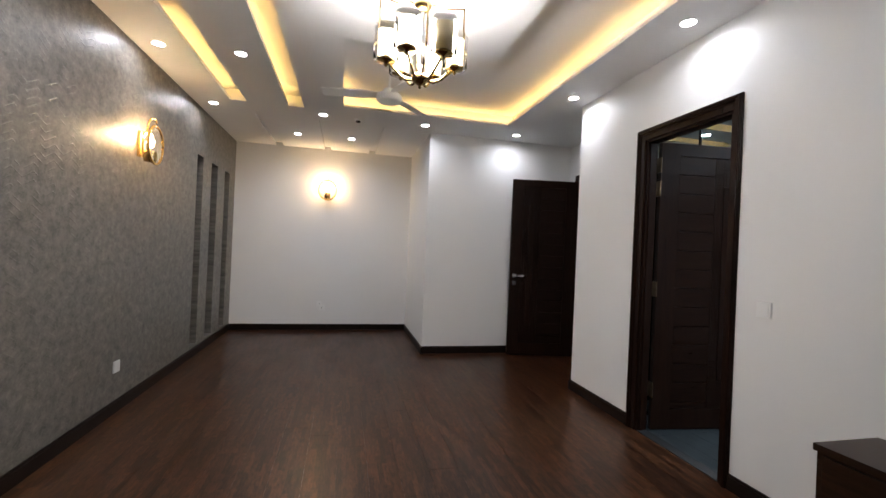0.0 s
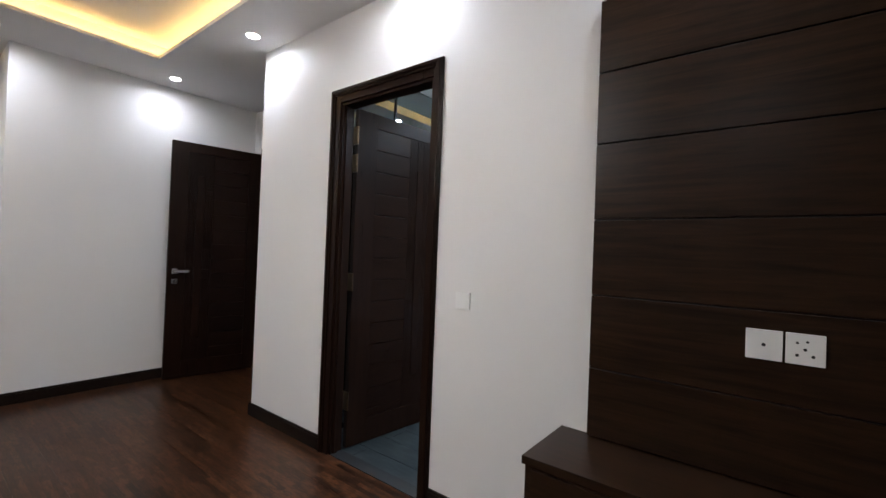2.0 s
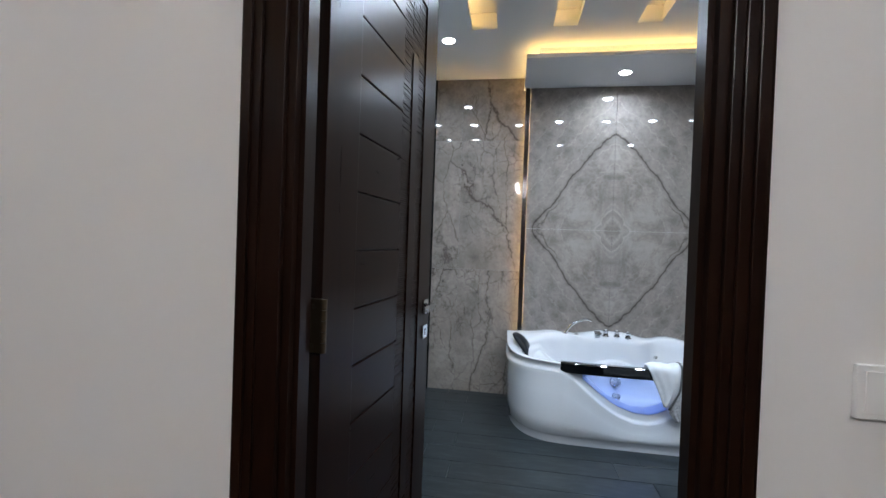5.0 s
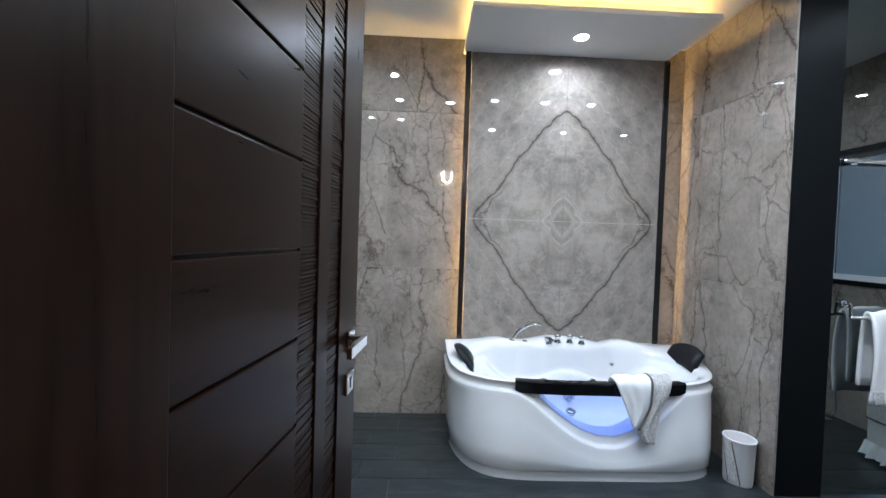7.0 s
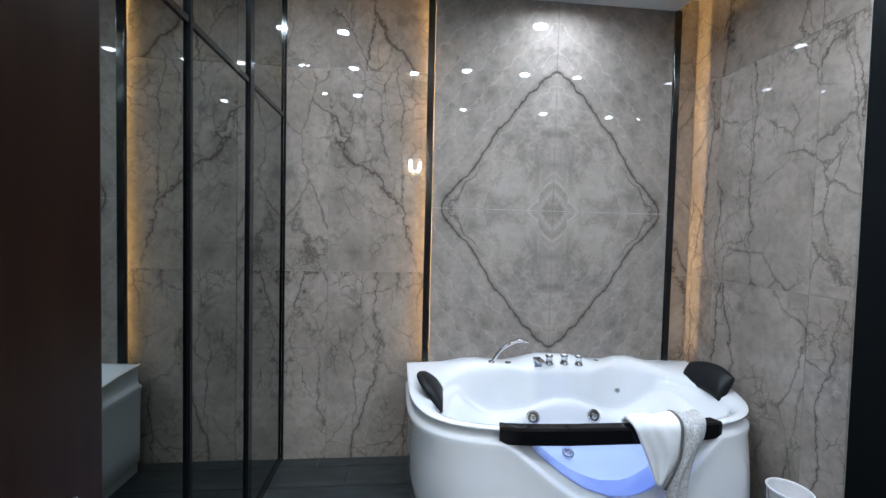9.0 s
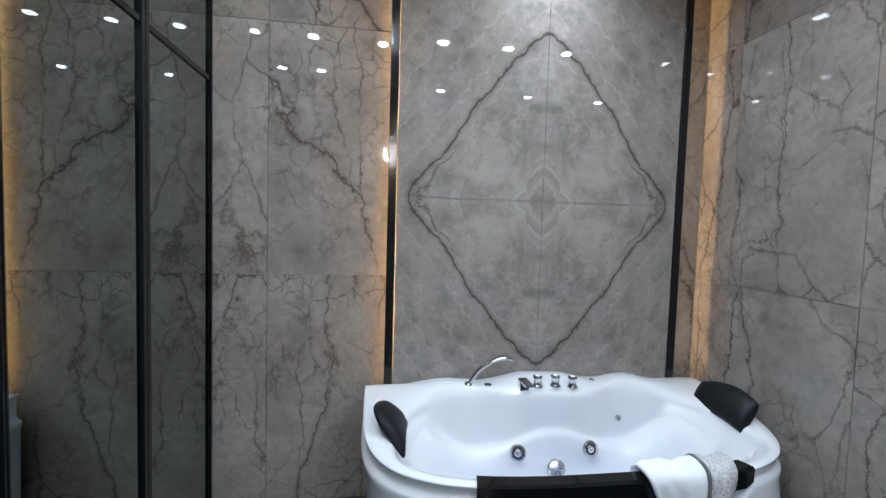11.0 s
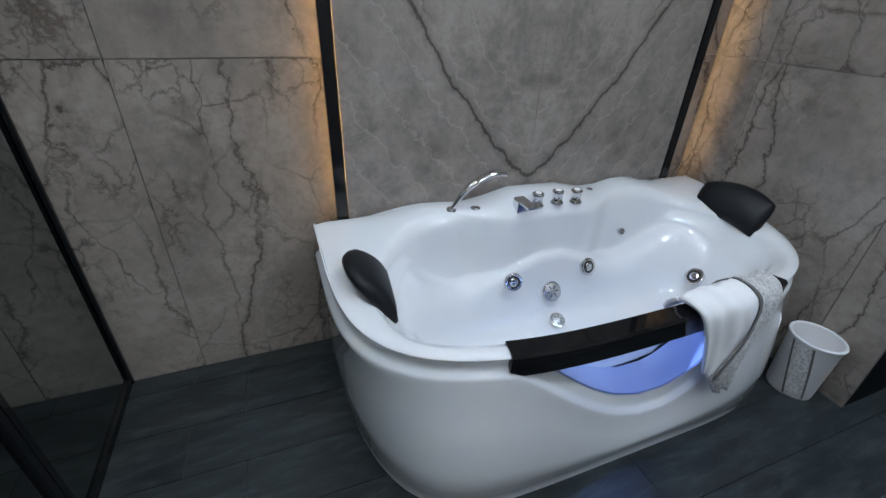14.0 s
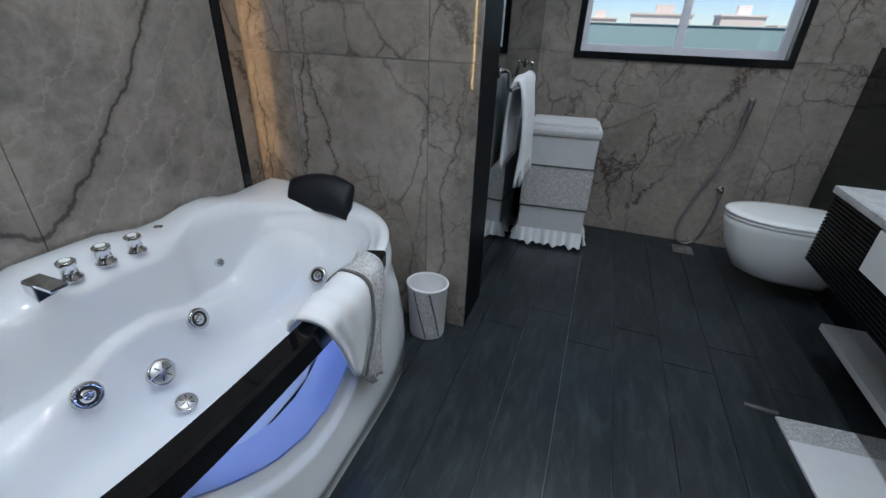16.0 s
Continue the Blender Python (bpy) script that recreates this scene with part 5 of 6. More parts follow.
part("frill", bm, TOWEL, ham, "gathered white frill", True)

# ---- window ----
ALU = material("white_aluminium", (0.75, 0.75, 0.8), 0.35)
x0, x1, z0, z1 = WIN
w = thing("window_1", (x0 + x1) / 2, YWIN, z0, "white aluminium sliding window in a black surround", "window", kind="structure")
part("surround", boxes((x0 - 0.001, x1 + 0.001, YWIN - 0.02, YWIN + 0.008, z0 - 0.005, z0 + 0.035), (x0 - 0.001, x1 + 0.001, YWIN - 0.02, YWIN + 0.008, z1 - 0.035, z1 + 0.005), (x0 - 0.001, x0 + 0.035, YWIN - 0.02, YWIN + 0.008, z0 + 0.035, z1 - 0.035), (x1 - 0.035, x1 + 0.001, YWIN - 0.02, YWIN + 0.008, z0 + 0.035, z1 - 0.035)), BLACK, w, "glossy black window surround")
part("reveal", boxes((x0 + 0.001, x0 + 0.02, YWIN - 0.19, YWIN - 0.022, z0 + 0.001, z1 - 0.001), (x1 - 0.02, x1 - 0.001, YWIN - 0.19, YWIN - 0.022, z0 + 0.001, z1 - 0.001), (x0 + 0.02, x1 - 0.02, YWIN - 0.19, YWIN - 0.022, z0 + 0.001, z0 + 0.018), (x0 + 0.02, x1 - 0.02, YWIN - 0.19, YWIN - 0.022, z1 - 0.018, z1 - 0.001)), TILE, w)
xm = (x0 + x1) / 2
for a, b, y in ((x0 + 0.02, xm + 0.02, YWIN - 0.12), (xm - 0.02, x1 - 0.02, YWIN - 0.08)):
    sash = part("sash", boxes((a, a + 0.04, y - 0.015, y + 0.015, z0 + 0.02, z1 - 0.02), (b - 0.04, b, y - 0.015, y + 0.015, z0 + 0.02, z1 - 0.02), (a + 0.04, b - 0.04, y - 0.015, y + 0.015, z0 + 0.02, z0 + 0.075), (a + 0.04, b - 0.04, y - 0.015, y + 0.015, z1 - 0.065, z1 - 0.02), bevel=0.002), ALU, w)
    pane = part("pane", box(a + 0.04, b - 0.04, y - 0.003, y + 0.003, z0 + 0.075, z1 - 0.065), GLASS, sash)
    pane.visible_shadow = False

# ---- toilet, spray, vanity ----
XK = 2.745   # face of the black boxing behind the toilet
structure("wall_boxing", box(XB + 0.012, XK, YWIN + 0.001, 0.43, 0, 1.22), BLACK, "glossy black boxing behind the toilet", "wall")
wc = thing("toilet", 3.0, -0.01, 0.1, "white wall-hung toilet with closed lid", "toilet")


def pan(z, sx, sy, cx, cy=-0.01):
    """A D-shaped ring: square at the wall, round at the front."""
    out = []
    for i in range(40):
        a = 2 * math.pi * i / 40
        c, s = math.cos(a), math.sin(a)
        e = 2.0 if c > 0 else 5.0
        out.append((cx + sx * (1 if c > 0 else -1) * abs(c) ** (2 / e), cy + sy * (1 if s > 0 else -1) * abs(s) ** (2 / e if c < 0 else 1), z))
    return out


def loft(rings, cap=True):
    bm = bmesh.new()
    vs = [[bm.verts.new(p) for p in r] for r in rings]
    for a, b in zip(vs, vs[1:]):
        for i in range(len(a)):
            bm.faces.new((a[i], a[(i + 1) % len(a)], b[(i + 1) % len(a)], b[i]))
    if cap:
        bm.faces.new(vs[0][::-1])
        bm.faces.new(vs[-1])
    return bm


def pan_ring(z, front, half):
    x0 = XK + 0.002
    return pan(z, (front - x0) / 2, half, (front + x0) / 2)


part("bowl", loft([pan_ring(0.09, 3.125, 0.12), pan_ring(0.12, 3.185, 0.145), pan_ring(0.24, 3.255, 0.168), pan_ring(0.36, 3.290, 0.178), pan_ring(0.392, 3.293, 0.179), pan_ring(0.396, 3.289, 0.177)]), CERAMIC, wc, smooth=True)
part("seat", loft([pan_ring(0.399, 3.291, 0.18), pan_ring(0.402, 3.297, 0.182), pan_ring(0.412, 3.297, 0.182), pan_ring(0.414, 3.293, 0.18)]), CERAMIC, wc, smooth=True)
part("lid", loft([pan_ring(0.417, 3.293, 0.18), pan_ring(0.419, 3.299, 0.183), pan_ring(0.43, 3.299, 0.183), pan_ring(0.437, 3.287, 0.172), pan_ring(0.439, 3.245, 0.14)]), CERAMIC, wc, smooth=True)

spray = thing("bidet_spray", 3.24, YWIN, 0.9, "chrome bidet spray with a grey hose on the tiled wall", "bidet spray")
bm = box(3.225, 3.255, YWIN + 0.001, YWIN + 0.02, 0.86, 0.90, 0.003)
part("holder", bm, CHROME, spray)
bm = tube(bmesh.new(), bend([(3.24, YWIN + 0.03, 0.84), (3.24, YWIN + 0.032, 0.92), (3.24, YWIN + 0.045, 1.0)]), [0.011 + 0.0005 * i for i in range(17)], 10)
part("handle", bm, STEEL, spray, smooth=True)
bm = tube(bmesh.new(), bend([(3.24, YWIN + 0.03, 0.84), (3.27, YWIN + 0.035, 0.65), (3.36, YWIN + 0.04, 0.40), (3.42, YWIN + 0.05, 0.16), (3.36, YWIN + 0.05, 0.07), (3.28, YWIN + 0.045, 0.12), (3.235, YWIN + 0.04, 0.30), (3.235, YWIN + 0.035, 0.43)]), 0.007, 8)
part("hose", bm, STEEL, spray, "grey metal hose", True)
bm = tube(bmesh.new(), [(3.235, YWIN + 0.001, 0.45), (3.235, YWIN + 0.05, 0.45)], 0.012, 12)
lathe(bm, [(0.024, 0), (0.02, 0.008)], pose(3.235, YWIN + 0.001, 0.45, -90, 0, 0), 16)
part("valve", bm, CHROME, spray, smooth=True)
spray.matrix_basis = pose(3.235, YWIN, 0.84)
drain = thing("floor_drain", 3.36, -0.34, 0, "square steel floor drain in slate floor", "floor drain")
part("grate", box(3.30, 3.42, -0.40, -0.28, 0.0, 0.004, 0.001), STEEL, drain)
part("cap", lathe(bmesh.new(), [(0.03, 0.004), (0.03, 0.007), (0.022, 0.008)], pose(3.36, -0.34, 0), 20), CHROME, drain)

van = thing("vanity_unit", 2.8, 1.2, 0.3, "black ribbed wall-hung vanity with a pale stone top", "vanity unit")
STONE = marble("pale_stone", (0.62, 0.62, 0.62), (0.5, 0.5, 0.5), (0.3, 0.3, 0.3), 3.0, 0.2)
VX, VY0, VY1, VZ = 3.11, 0.53, 2.16, 0.75
part("carcass", box(XB + 0.014, VX - 0.012, VY0 + 0.012, VY1, 0.43, VZ - 0.03), MATTBLACK, van)
for i in range(19):
    part("end_rib", box(XB + 0.014, VX, VY0, VY0 + 0.0118, 0.433 + i * 0.015, 0.442 + i * 0.015), BLACK, van)
for i, (a, b) in enumerate(((0.885, 1.52), (1.525, VY1 - 0.002))):
    part("drawer_front", box(VX - 0.0118, VX + 0.006, a, b, 0.567, VZ - 0.035, 0.002), PLASTIC, van, "white drawer front")
for i in range(19):
    part("front_rib", box(VX - 0.0118, VX, VY0 + 0.013, 0.88 if i > 8 else VY1 - 0.002, 0.433 + i * 0.015, 0.442 + i * 0.015), BLACK, van)
part("stone_top", box(XB + 0.013, VX + 0.01, VY0 - 0.008, VY1, VZ - 0.028, VZ, 0.003), STONE, van, "pale patterned stone top")
shelf = thing("vanity_shelf", 2.75, 1.2, 0.15, "white slatted shelf below the vanity", "shelf")
part("board", box(XB + 0.014, 2.97, 0.58, VY1, 0.14, 0.17, 0.002), PLASTIC, shelf)
soap = thing("soap_dispenser", 2.95, 0.69, VZ, "white ceramic soap dispenser on the stone top", "soap dispenser")
part("bottle", lathe(bmesh.new(), [(0.034, 0), (0.04, 0.01), (0.04, 0.07), (0.03, 0.10), (0.014, 0.11), (0.014, 0.125)], pose(2.95, 0.69, VZ), 24), CERAMIC, soap, smooth=True)
part("pump", tube(bmesh.new(), bend([(2.95, 0.69, VZ + 0.12), (2.95, 0.69, VZ + 0.155), (2.97, 0.70, VZ + 0.165), (2.995, 0.71, VZ + 0.16)]), 0.006, 8), CHROME, soap, smooth=True)
dish = thing("soap_dish", 3.01, 0.81, VZ, "white ceramic soap dish on the stone top", "soap dish")
part("dish", lathe(bmesh.new(), [(0.03, 0), (0.05, 0.012), (0.052, 0.02), (0.045, 0.016), (0.0, 0.01)], pose(3.01, 0.81, VZ), 24), CERAMIC, dish, smooth=True)

mat_ = thing("bath_mat", 2.96, 1.45, 0, "white bath mat with grey woven border on slate floor", "bath mat")
MM = Matrix.Translation((3.215, 1.035, 0)) @ pose(0, 0, 0, 0, 0, 4)
part("mat_body", box(-0.5, 0.0, 0.13, 0.85, 0.0005, 0.016, 0.006, MM), TOWEL, mat_)
part("border", box(-0.5, 0.0, 0.02, 0.128, 0.0005, 0.011, 0.004, MM), JACQ, mat_, "grey woven border")
part("tie", box(-0.02, 0.09, -0.012, 0.006, 0.0005, 0.008, 0.003, MM @ pose(0, 0, 0, 0, 0, -8)), BRAID, mat_)

# ---- bedroom: chandelier ----
ch = thing("chandelier", 0.311, 2.6, 2.346, "antique brass chandelier with six glass cylinder shades, one unlit", "chandelier")
CM = Matrix.Translation((0.311, 2.6, -0.06))
SHADE = glow("lit_opal_glass", (1.0, 0.90, 0.70), 3.2)
OPAL = material("opal_glass", (0.75, 0.66, 0.48), 0.25)
CYLINDER = material("thin_clear_glass", (1, 1, 1), 0.02, 0.0, Transmission_Weight=1.0, IOR=1.12)
bm = tube(bmesh.new(), [CM @ Vector((0, 0, z)) for z in (2.86, 3.05)], 0.008, 10)
lathe(bm, [(0.0, 3.067), (0.06, 3.067), (0.06, 3.05), (0.02, 3.035), (0.008, 3.03)], CM, 24)
part("stem", bm, BRASS, ch, smooth=True)
part("upper_hub", lathe(bmesh.new(), [(0.008, 2.93), (0.03, 2.915), (0.05, 2.90), (0.05, 2.875), (0.03, 2.855), (0.01, 2.85)], CM, 24), BRASS, ch, smooth=True)
part("crystal_column", lathe(bmesh.new(), [(0.012, 2.50), (0.022, 2.56), (0.028, 2.63), (0.012, 2.66), (0.026, 2.69), (0.012, 2.72), (0.02, 2.74), (0.014, 2.85)], CM, 20), GLASS, ch, smooth=True)
part("lower_hub", lathe(bmesh.new(), [(0.004, 2.405), (0.010, 2.412), (0.006, 2.422), (0.03, 2.435), (0.055, 2.455), (0.05, 2.475), (0.02, 2.49), (0.012, 2.50)], CM, 24), BRASS, ch, smooth=True)
for k in range(4):
    R = CM @ pose(0, 0, 0, 0, 0, 90 * k - 3)
    pts = [R @ Vector(p) for p in ((0.045, 0, 2.89), (0.09, 0, 2.905), (0.14, 0, 2.885), (0.19, 0, 2.895), (0.245, 0, 2.90))]
    bm = tube(bmesh.new(), bend(pts, 5), 0.006, 8)
    tube(bm, [R @ Vector(p) for p in ((0.245, 0, 2.906), (0.245, 0, 2.56), (0.243, 0, 2.555))], 0.006, 8)
    tube(bm, bend([R @ Vector(p) for p in ((0.245, 0, 2.56), (0.18, 0, 2.53), (0.11, 0, 2.47), (0.05, 0, 2.455))], 5), 0.006, 8)
    part("cage_rod", bm, BRASS, ch, smooth=True)
for k in range(6):
    R = CM @ pose(0, 0, 0, 0, 0, 60 * k - 2)
    pts = [R @ Vector(p) for p in ((0.045, 0, 2.455), (0.09, 0, 2.452), (0.14, 0, 2.49), (0.18, 0, 2.525), (0.20, 0, 2.535))]
    arm = part("arm", tube(bmesh.new(), bend(pts, 6), 0.008, 10), BRASS, ch, smooth=True)
    S = R @ Matrix.Translation((0.20, 0, 0))
    part("cup", lathe(bmesh.new(), [(0.004, 2.508), (0.010, 2.516), (0.012, 2.53), (0.050, 2.538), (0.054, 2.548), (0.028, 2.55), (0.024, 2.575)], S, 22), BRASS, arm, smooth=True)
    part("outer_glass", lathe(bmesh.new(), [(0.073, 2.549), (0.073, 2.735), (0.070, 2.735), (0.070, 2.552)], S, 28), CYLINDER, arm, "clear glass cylinder", True)
    part("inner_shade", lathe(bmesh.new(), [(0.0, 2.566), (0.047, 2.566), (0.047, 2.700), (0.043, 2.704), (0.0, 2.704)], S, 24), SHADE if k != 5 else OPAL, arm, "lit opal glass shade" if k != 5 else "unlit opal glass shade", True)
lamp = new("chandelier_lamp", bpy.data.lights.new("chandelier_lamp", "POINT"))
lamp.data.energy, lamp.data.shadow_soft_size, lamp.data.color = 92, 0.12, (0.98, 0.95, 0.94)
lamp.parent = ch
lamp.matrix_parent_inverse = ch.matrix_basis.inverted()
lamp.matrix_basis = pose(0.311, 2.6, 2.58)

# ---- ceiling fan ----
fan = thing("ceiling_fan", 0.285, 4.3, 2.84, "white three-blade ceiling fan at rest in the tray", "ceiling fan")
FM = Matrix.Translation((0.285, 4.3, -0.105))
part("rod", lathe(bmesh.new(), [(0.011, 3.04), (0.011, 3.23), (0.05, 3.24), (0.055, 3.259)], FM, 18), PLASTIC, fan, smooth=True)
part("motor", lathe(bmesh.new(), [(0.0, 2.925), (0.10, 2.928), (0.116, 2.938), (0.122, 2.955), (0.122, 2.985), (0.108, 3.0), (0.06, 3.012), (0.055, 3.05), (0.011, 3.06)], FM, 32), PLASTIC, fan, smooth=True)
for k in range(3):
    R = FM @ pose(0, 0, 0, 0, 0, 120 * k + 50)
    bm = bmesh.new()
    prev = None
    for i in range(13):
        r = 0.09 + 0.55 * i / 12
        wd = 0.035 + 0.035 * min(1, i / 3) * (1 - 0.25 * i / 12)
        col = [bm.verts.new(R @ Vector((r, sy * wd, 2.992 + sy * 0.012 + dz))) for sy, dz in ((-1, 0), (1, 0), (1, 0.006), (-1, 0.006))]
        if prev:
            for j in range(4):
                bm.faces.new((prev[j], col[j], col[(j + 1) % 4], prev[(j + 1) % 4]))
        else:
            bm.faces.new(col)
        prev = col
    bm.faces.new(prev[::-1])
    part("blade", bm, PLASTIC, fan)


# ---- wall sconces ----
def sconce(x, y, z, turn, label):
    s = thing("wall_sconce", x, y, z, label, "wall lamp", "gold wall lamps")
    M = Matrix.Translation((x, y, z)) @ pose(0, 0, 0, 0, 0, turn)   # local +x away from the wall
    part("back_plate", box(0.001, 0.03, -0.03, 0.03, -0.11, 0.11, 0.006, M), GOLD, s)
    part("arm", tube(bmesh.new(), bend([M @ Vector(p) for p in ((0.03, 0, 0.05), (0.06, 0, 0.12), (0.07, 0, 0.19), (0.09, 0, 0.225), (0.12, 0, 0.22), (0.13, 0, 0.185))], 6), 0.007, 10), GOLD, s, smooth=True)
    bm = bmesh.new()
    rim = 0.145
    pts = [M @ Vector((0.13, rim * math.cos(a), rim * math.sin(a) * 1.1)) for a in (2 * math.pi * i / 40 for i in range(41))]
    tube(bm, pts, 0.011, 10)
    part("ring", bm, GOLD, s, "gold ring", True)
    part("disc", lathe(bmesh.new(), [(0.0, 0), (rim - 0.005, 0), (rim - 0.005, 0.004), (0.0, 0.004)], M @ Matrix.Translation((0.128, 0, 0)) @ pose(0, 0, 0, 0, 90, 0) @ Matrix.Diagonal((1.1, 1, 1, 1)), 40), GLASS, s, "clear glass disc")
    part("holder", lathe(bmesh.new(), [(0.0, -0.05), (0.045, -0.045), (0.052, 0.0), (0.045, 0.045), (0.0, 0.05)], M @ Matrix.Translation((0.09, 0, -0.10)), 22), BRASS, s, "dark round lamp holder", True)
    part("bulb", lathe(bmesh.new(), [(0.0, -0.05), (0.018, -0.04), (0.03, 0.0), (0.026, 0.025), (0.0, 0.042)], M @ Matrix.Translation((0.09, 0, 0.02)), 18), glow("warm_bulb", (1.0, 0.66, 0.28), 60.0), s, "lit warm bulb", True)
    lamp = new("sconce_lamp", bpy.data.lights.new("sconce_lamp", "POINT"))
    lamp.data.energy, lamp.data.shadow_soft_size, lamp.data.color = 15, 0.035, (1.0, 0.70, 0.40)
    lamp.parent = s
    lamp.matrix_parent_inverse = s.matrix_basis.inverted()
    lamp.matrix_basis = M @ Matrix.Translation((0.07, 0, 0.07))


sconce(XL, 4.29, 2.21, 0, "gold wall lamp with a glass disc on grey wallpaper, lit")
sconce(-0.385, YF, 2.32, -90, "gold wall lamp with a glass disc on white wall, lit")

# small fixtures
det = thing("smoke_detector", 0.025, 5.629, ZC, "small dark smoke detector on the white ceiling", "smoke detector")
part("base", lathe(bmesh.new(), [(0.05, 0.0), (0.05, -0.012), (0.042, -0.018)], pose(0.025, 5.629, ZC), 24), PLASTIC, det)
part("sensor", lathe(bmesh.new(), [(0.03, -0.018), (0.03, -0.03), (0.02, -0.036)], pose(0.025, 5.629, ZC), 20), MATTBLACK, det)
so = thing("wall_socket", XL, 4.076, 0.37, "white square socket low on grey wallpaper", "socket")
part("cover", box(XL + 0.0005, XL + 0.011, 4.03, 4.122, 0.324, 0.416, 0.002), PLASTIC, so)
so = thing("wall_socket", -0.402, YF, 0.37, "white square socket low on white wall", "socket")
part("cover", box(-0.448, -0.356, YF - 0.011, YF - 0.0005, 0.324, 0.416, 0.002), PLASTIC, so)
part("hole", boxes((-0.409, -0.395, YF - 0.0125, YF - 0.0108, 0.362, 0.378)), MATTBLACK, so)

# ---- outdoors ----
structure("ground", box(-400, 400, -700, YWIN - 0.5, -6.5, -6.0), material("dusty_ground", (0.25, 0.22, 0.18), 0.9), "dusty ground below the window", "ground")
PARAPET = material("tinted_screen", (0.36, 0.55, 0.60), 0.4)
par = thing("roof_screen", 3.7, -3.2, 0, "blue-grey terrace screen outside the window", "screen")
part("panel", box(-6, 14, -3.25, -3.2, -0.5, 1.33), PARAPET, par)
part("cap_rail", box(-6, 14, -3.26, -3.19, 1.33, 1.34, 0.003), PARAPET, par)
part("lower_wall", box(-6, 14, -3.30, -3.16, -6.0, -0.5), material("rendered_wall", (0.5, 0.47, 0.43), 0.8), par)
structure("terrace", box(-6, 14, -3.16, YWIN - 0.2, -0.6, -0.5), SLATE, "terrace floor outside the window", "terrace")
HOUSEW = [material("house_render_%d" % i, c, 0.85) for i, c in enumerate(((0.75, 0.69, 0.64), (0.8, 0.78, 0.75), (0.7, 0.63, 0.58)))]
rng = random.Random(5)
for k in range(16):
    hx, hy = -130 + k * 17 + rng.uniform(-3, 3), -120 - rng.uniform(0, 40)
    hw, hh = rng.uniform(9, 14), rng.uniform(9.0, 11.6)
    house = thing("house", hx, hy, -6, "distant flat-roofed house in pale render", "house", "distant houses")
    body = part("wall", box(hx, hx + hw, hy - 9, hy, -6, -6 + hh), HOUSEW[k % 3], house)
    part("roof", boxes((hx - 0.3, hx + hw + 0.3, hy - 9.3, hy + 0.3, -6 + hh, -5.6 + hh), (hx + hw * 0.3, hx + hw * 0.6, hy - 6, hy - 3, -5.6 + hh, -3.6 + hh)), HOUSEW[(k + 1) % 3], house)
    for j in range(3):
        for f in range(2):
            part("window", box(hx + hw * (0.15 + 0.28 * j), hx + hw * (0.15 + 0.28 * j) + 1.4, hy - 0.05, hy + 0.06, -2.0 + 3 * f, -0.5 + 3 * f), MATTBLACK, house)
LEAF = material("tree_leaf", (0.05, 0.085, 0.03), 0.7)
BARK = material("tree_bark", (0.12, 0.09, 0.06), 0.9)
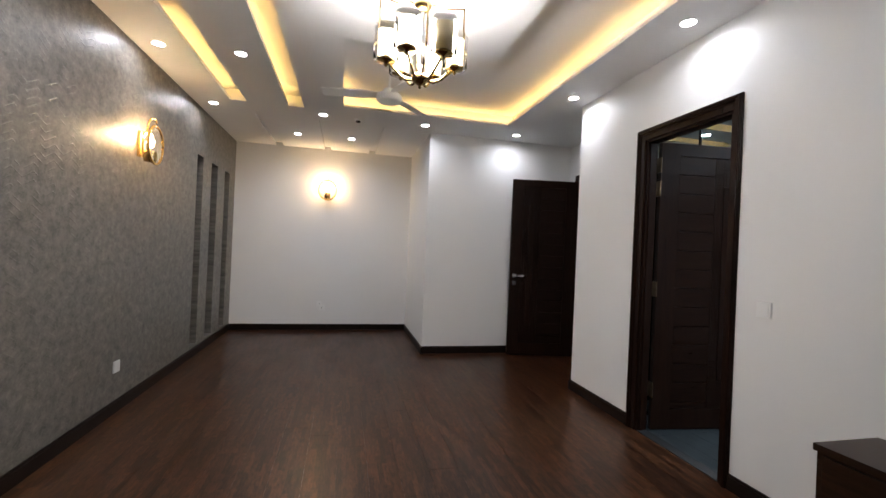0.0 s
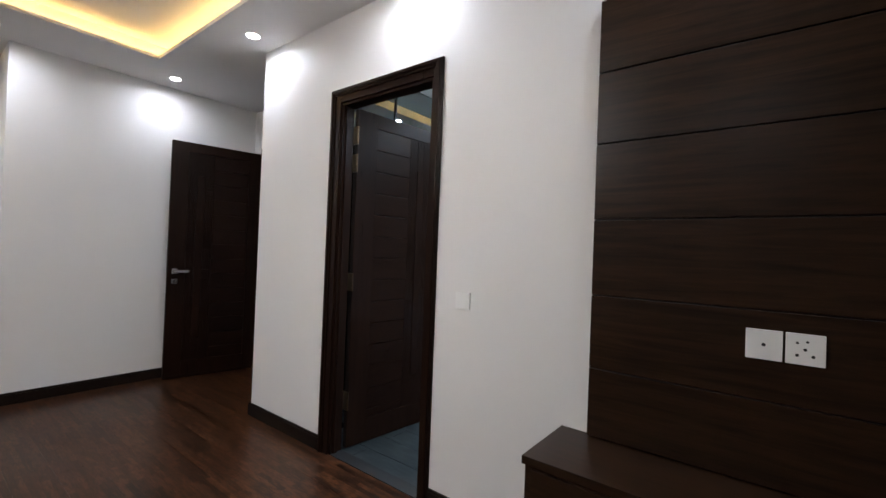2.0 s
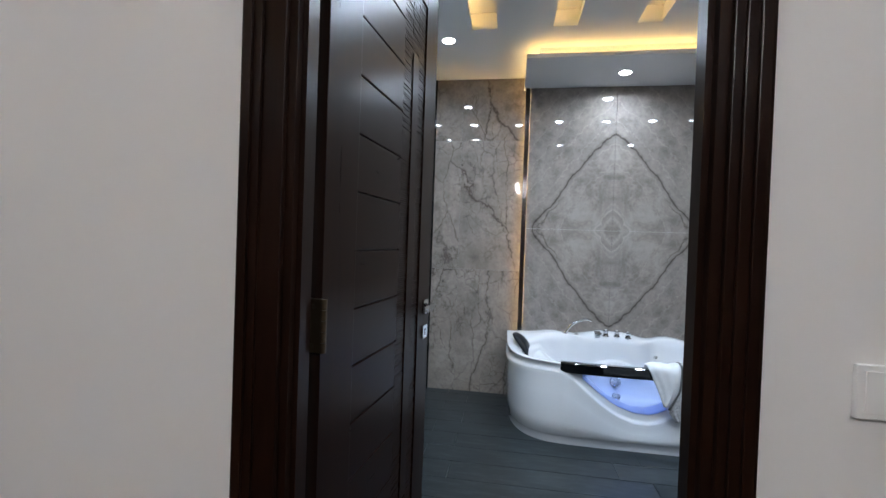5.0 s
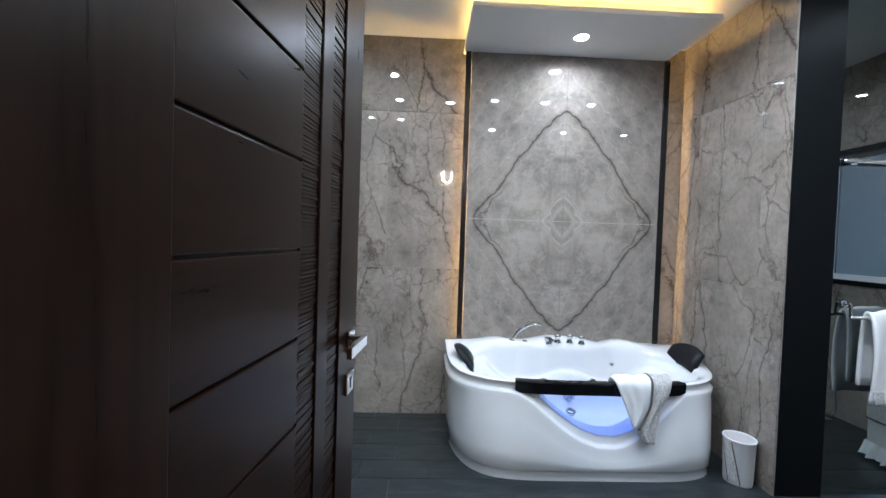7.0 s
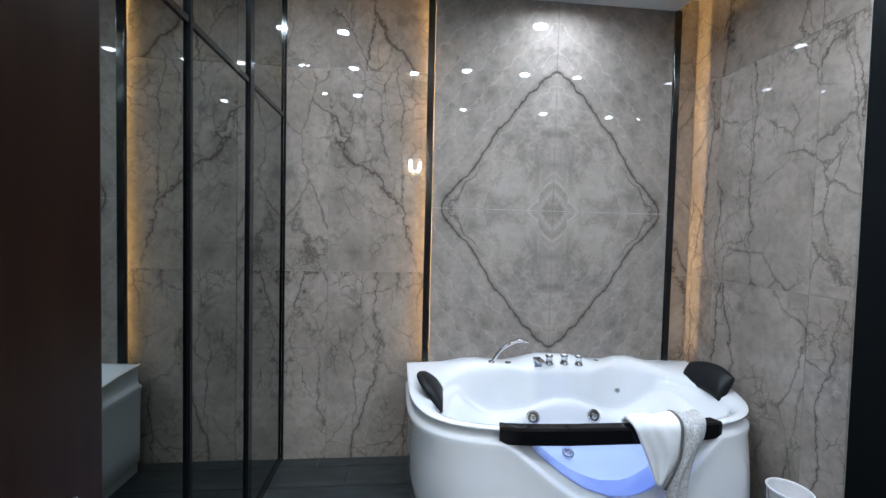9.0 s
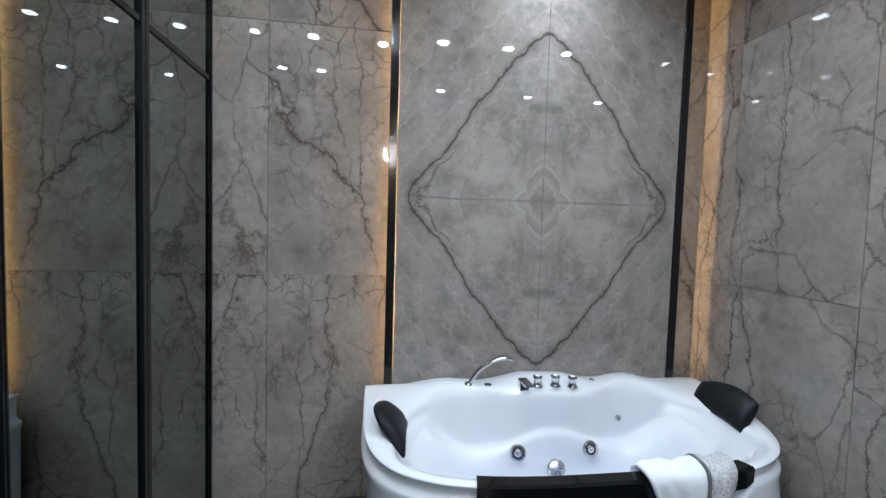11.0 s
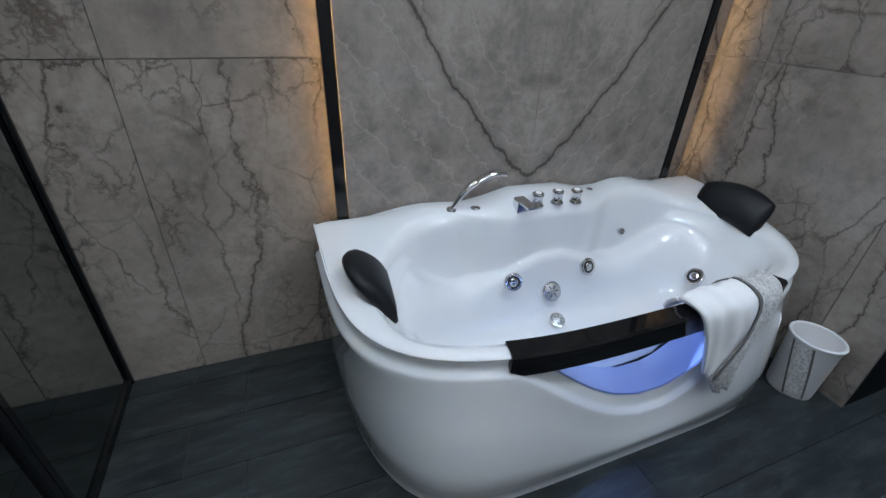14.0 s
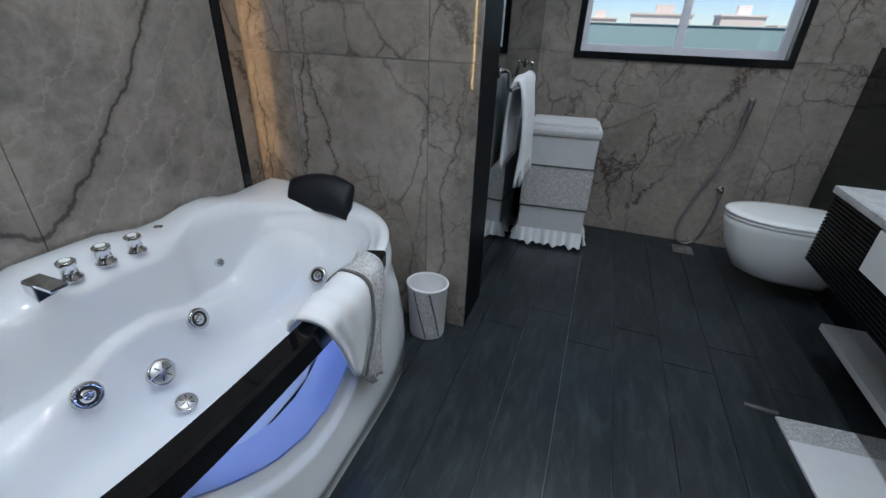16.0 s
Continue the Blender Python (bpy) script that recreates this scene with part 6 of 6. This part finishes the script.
for k in range(14):
    near = k > 8
    tx0, ty0 = (-15 + (k - 9) * 2.6, -13 - rng.uniform(0, 3)) if near else (-14 + k * 7 + rng.uniform(-2, 2), -48 - rng.uniform(0, 12))
    th = rng.uniform(9.8, 11.0) if near else rng.uniform(5.8, 7.6)
    tree = thing("tree", tx0, ty0, -6, "leafy green street tree beyond the terrace", "tree", "street trees")
    part("trunk", tube(bmesh.new(), bend([(tx0, ty0, -6), (tx0 + 0.1, ty0, -4), (tx0 - 0.1, ty0, -6 + th * 0.8)], 3), [0.22 - 0.02 * i for i in range(7)], 8), BARK, tree)
    verts, faces = [], []
    for i in range(900):
        a, b = rng.uniform(0, 2 * math.pi), rng.uniform(-1, 1)
        rr = (0.55 + 0.5 * rng.random()) * (1 + 0.25 * math.sin(3 * a + k) + 0.2 * math.sin(5 * b * 2 + a))
        c = Vector((tx0 + 2.2 * rr * math.sqrt(1 - b * b) * math.cos(a), ty0 + 2.2 * rr * math.sqrt(1 - b * b) * math.sin(a), -6 + th * 0.75 + 1.7 * rr * b))
        u = Vector((rng.uniform(-1, 1), rng.uniform(-1, 1), rng.uniform(-1, 1))).normalized() * 0.22
        v = u.orthogonal().normalized() * 0.13
        q = len(verts)
        verts += [c - u, c + v, c + u, c - v]
        faces.append((q, q + 1, q + 2, q + 3))
    me = bpy.data.meshes.new("crown")
    me.from_pydata([tuple(p) for p in verts], [], faces)
    me.materials.append(LEAF)
    crown = new("crown", me)
    crown.parent = tree
    crown.matrix_parent_inverse = tree.matrix_basis.inverted()

# ---- floor pieces, last ----
planks = bpy.data.objects["floor"]
PW, PL = 0.195, 1.29
i = 0
rng = random.Random(11)
xa = XL
while xa < XD - 0.01:
    xb = min(xa + PW, XD)
    ylo = YS if xa < XB - 0.02 else YC
    y = ylo - rng.uniform(0, PL)
    while y < YF:
        a, b = max(y, ylo), min(y + PL, YF if xa < XP else YP)
        pieces = [(a, b, xb)]
        if xb > XW and a < YC:
            pieces = [(a, min(b, YC), XW), (YC, b, xb)]
        for p0, p1, x_hi in pieces:
            if p1 - p0 > 0.02 and x_hi - xa > 0.015:
                part("floor_plank", box(xa + 0.0003, x_hi - 0.0003, p0 + 0.0003, p1 - 0.0003, -0.0115, 0.0), PLANK, planks)
        y += PL
    xa += PW
part("threshold", box(XW + 0.001, XB, DOOR[0] + 0.031, DOOR[1] - 0.031, -0.0115, 0.004), MATTBLACK, planks)
slates = bpy.data.objects["bath_floor"]
TW, TL = 0.2, 1.2
rng = random.Random(4)
x = 5.58
row = 0
while x > XB:
    y = 3.29 + TL - (row % 2) * 0.185 - (row // 2 % 2) * 0.006
    while y > YWIN:
        a, b = max(y - TL, YWIN), min(y, YM)
        if b - a > 0.02:
            part("slate_plank", box(max(x - TW, XB) + 0.0013, min(x, XE) - 0.0013, a + 0.0013, b - 0.0013, -0.0115, 0.0), SLATE, slates)
        y -= TL
    x -= TW
    row += 1
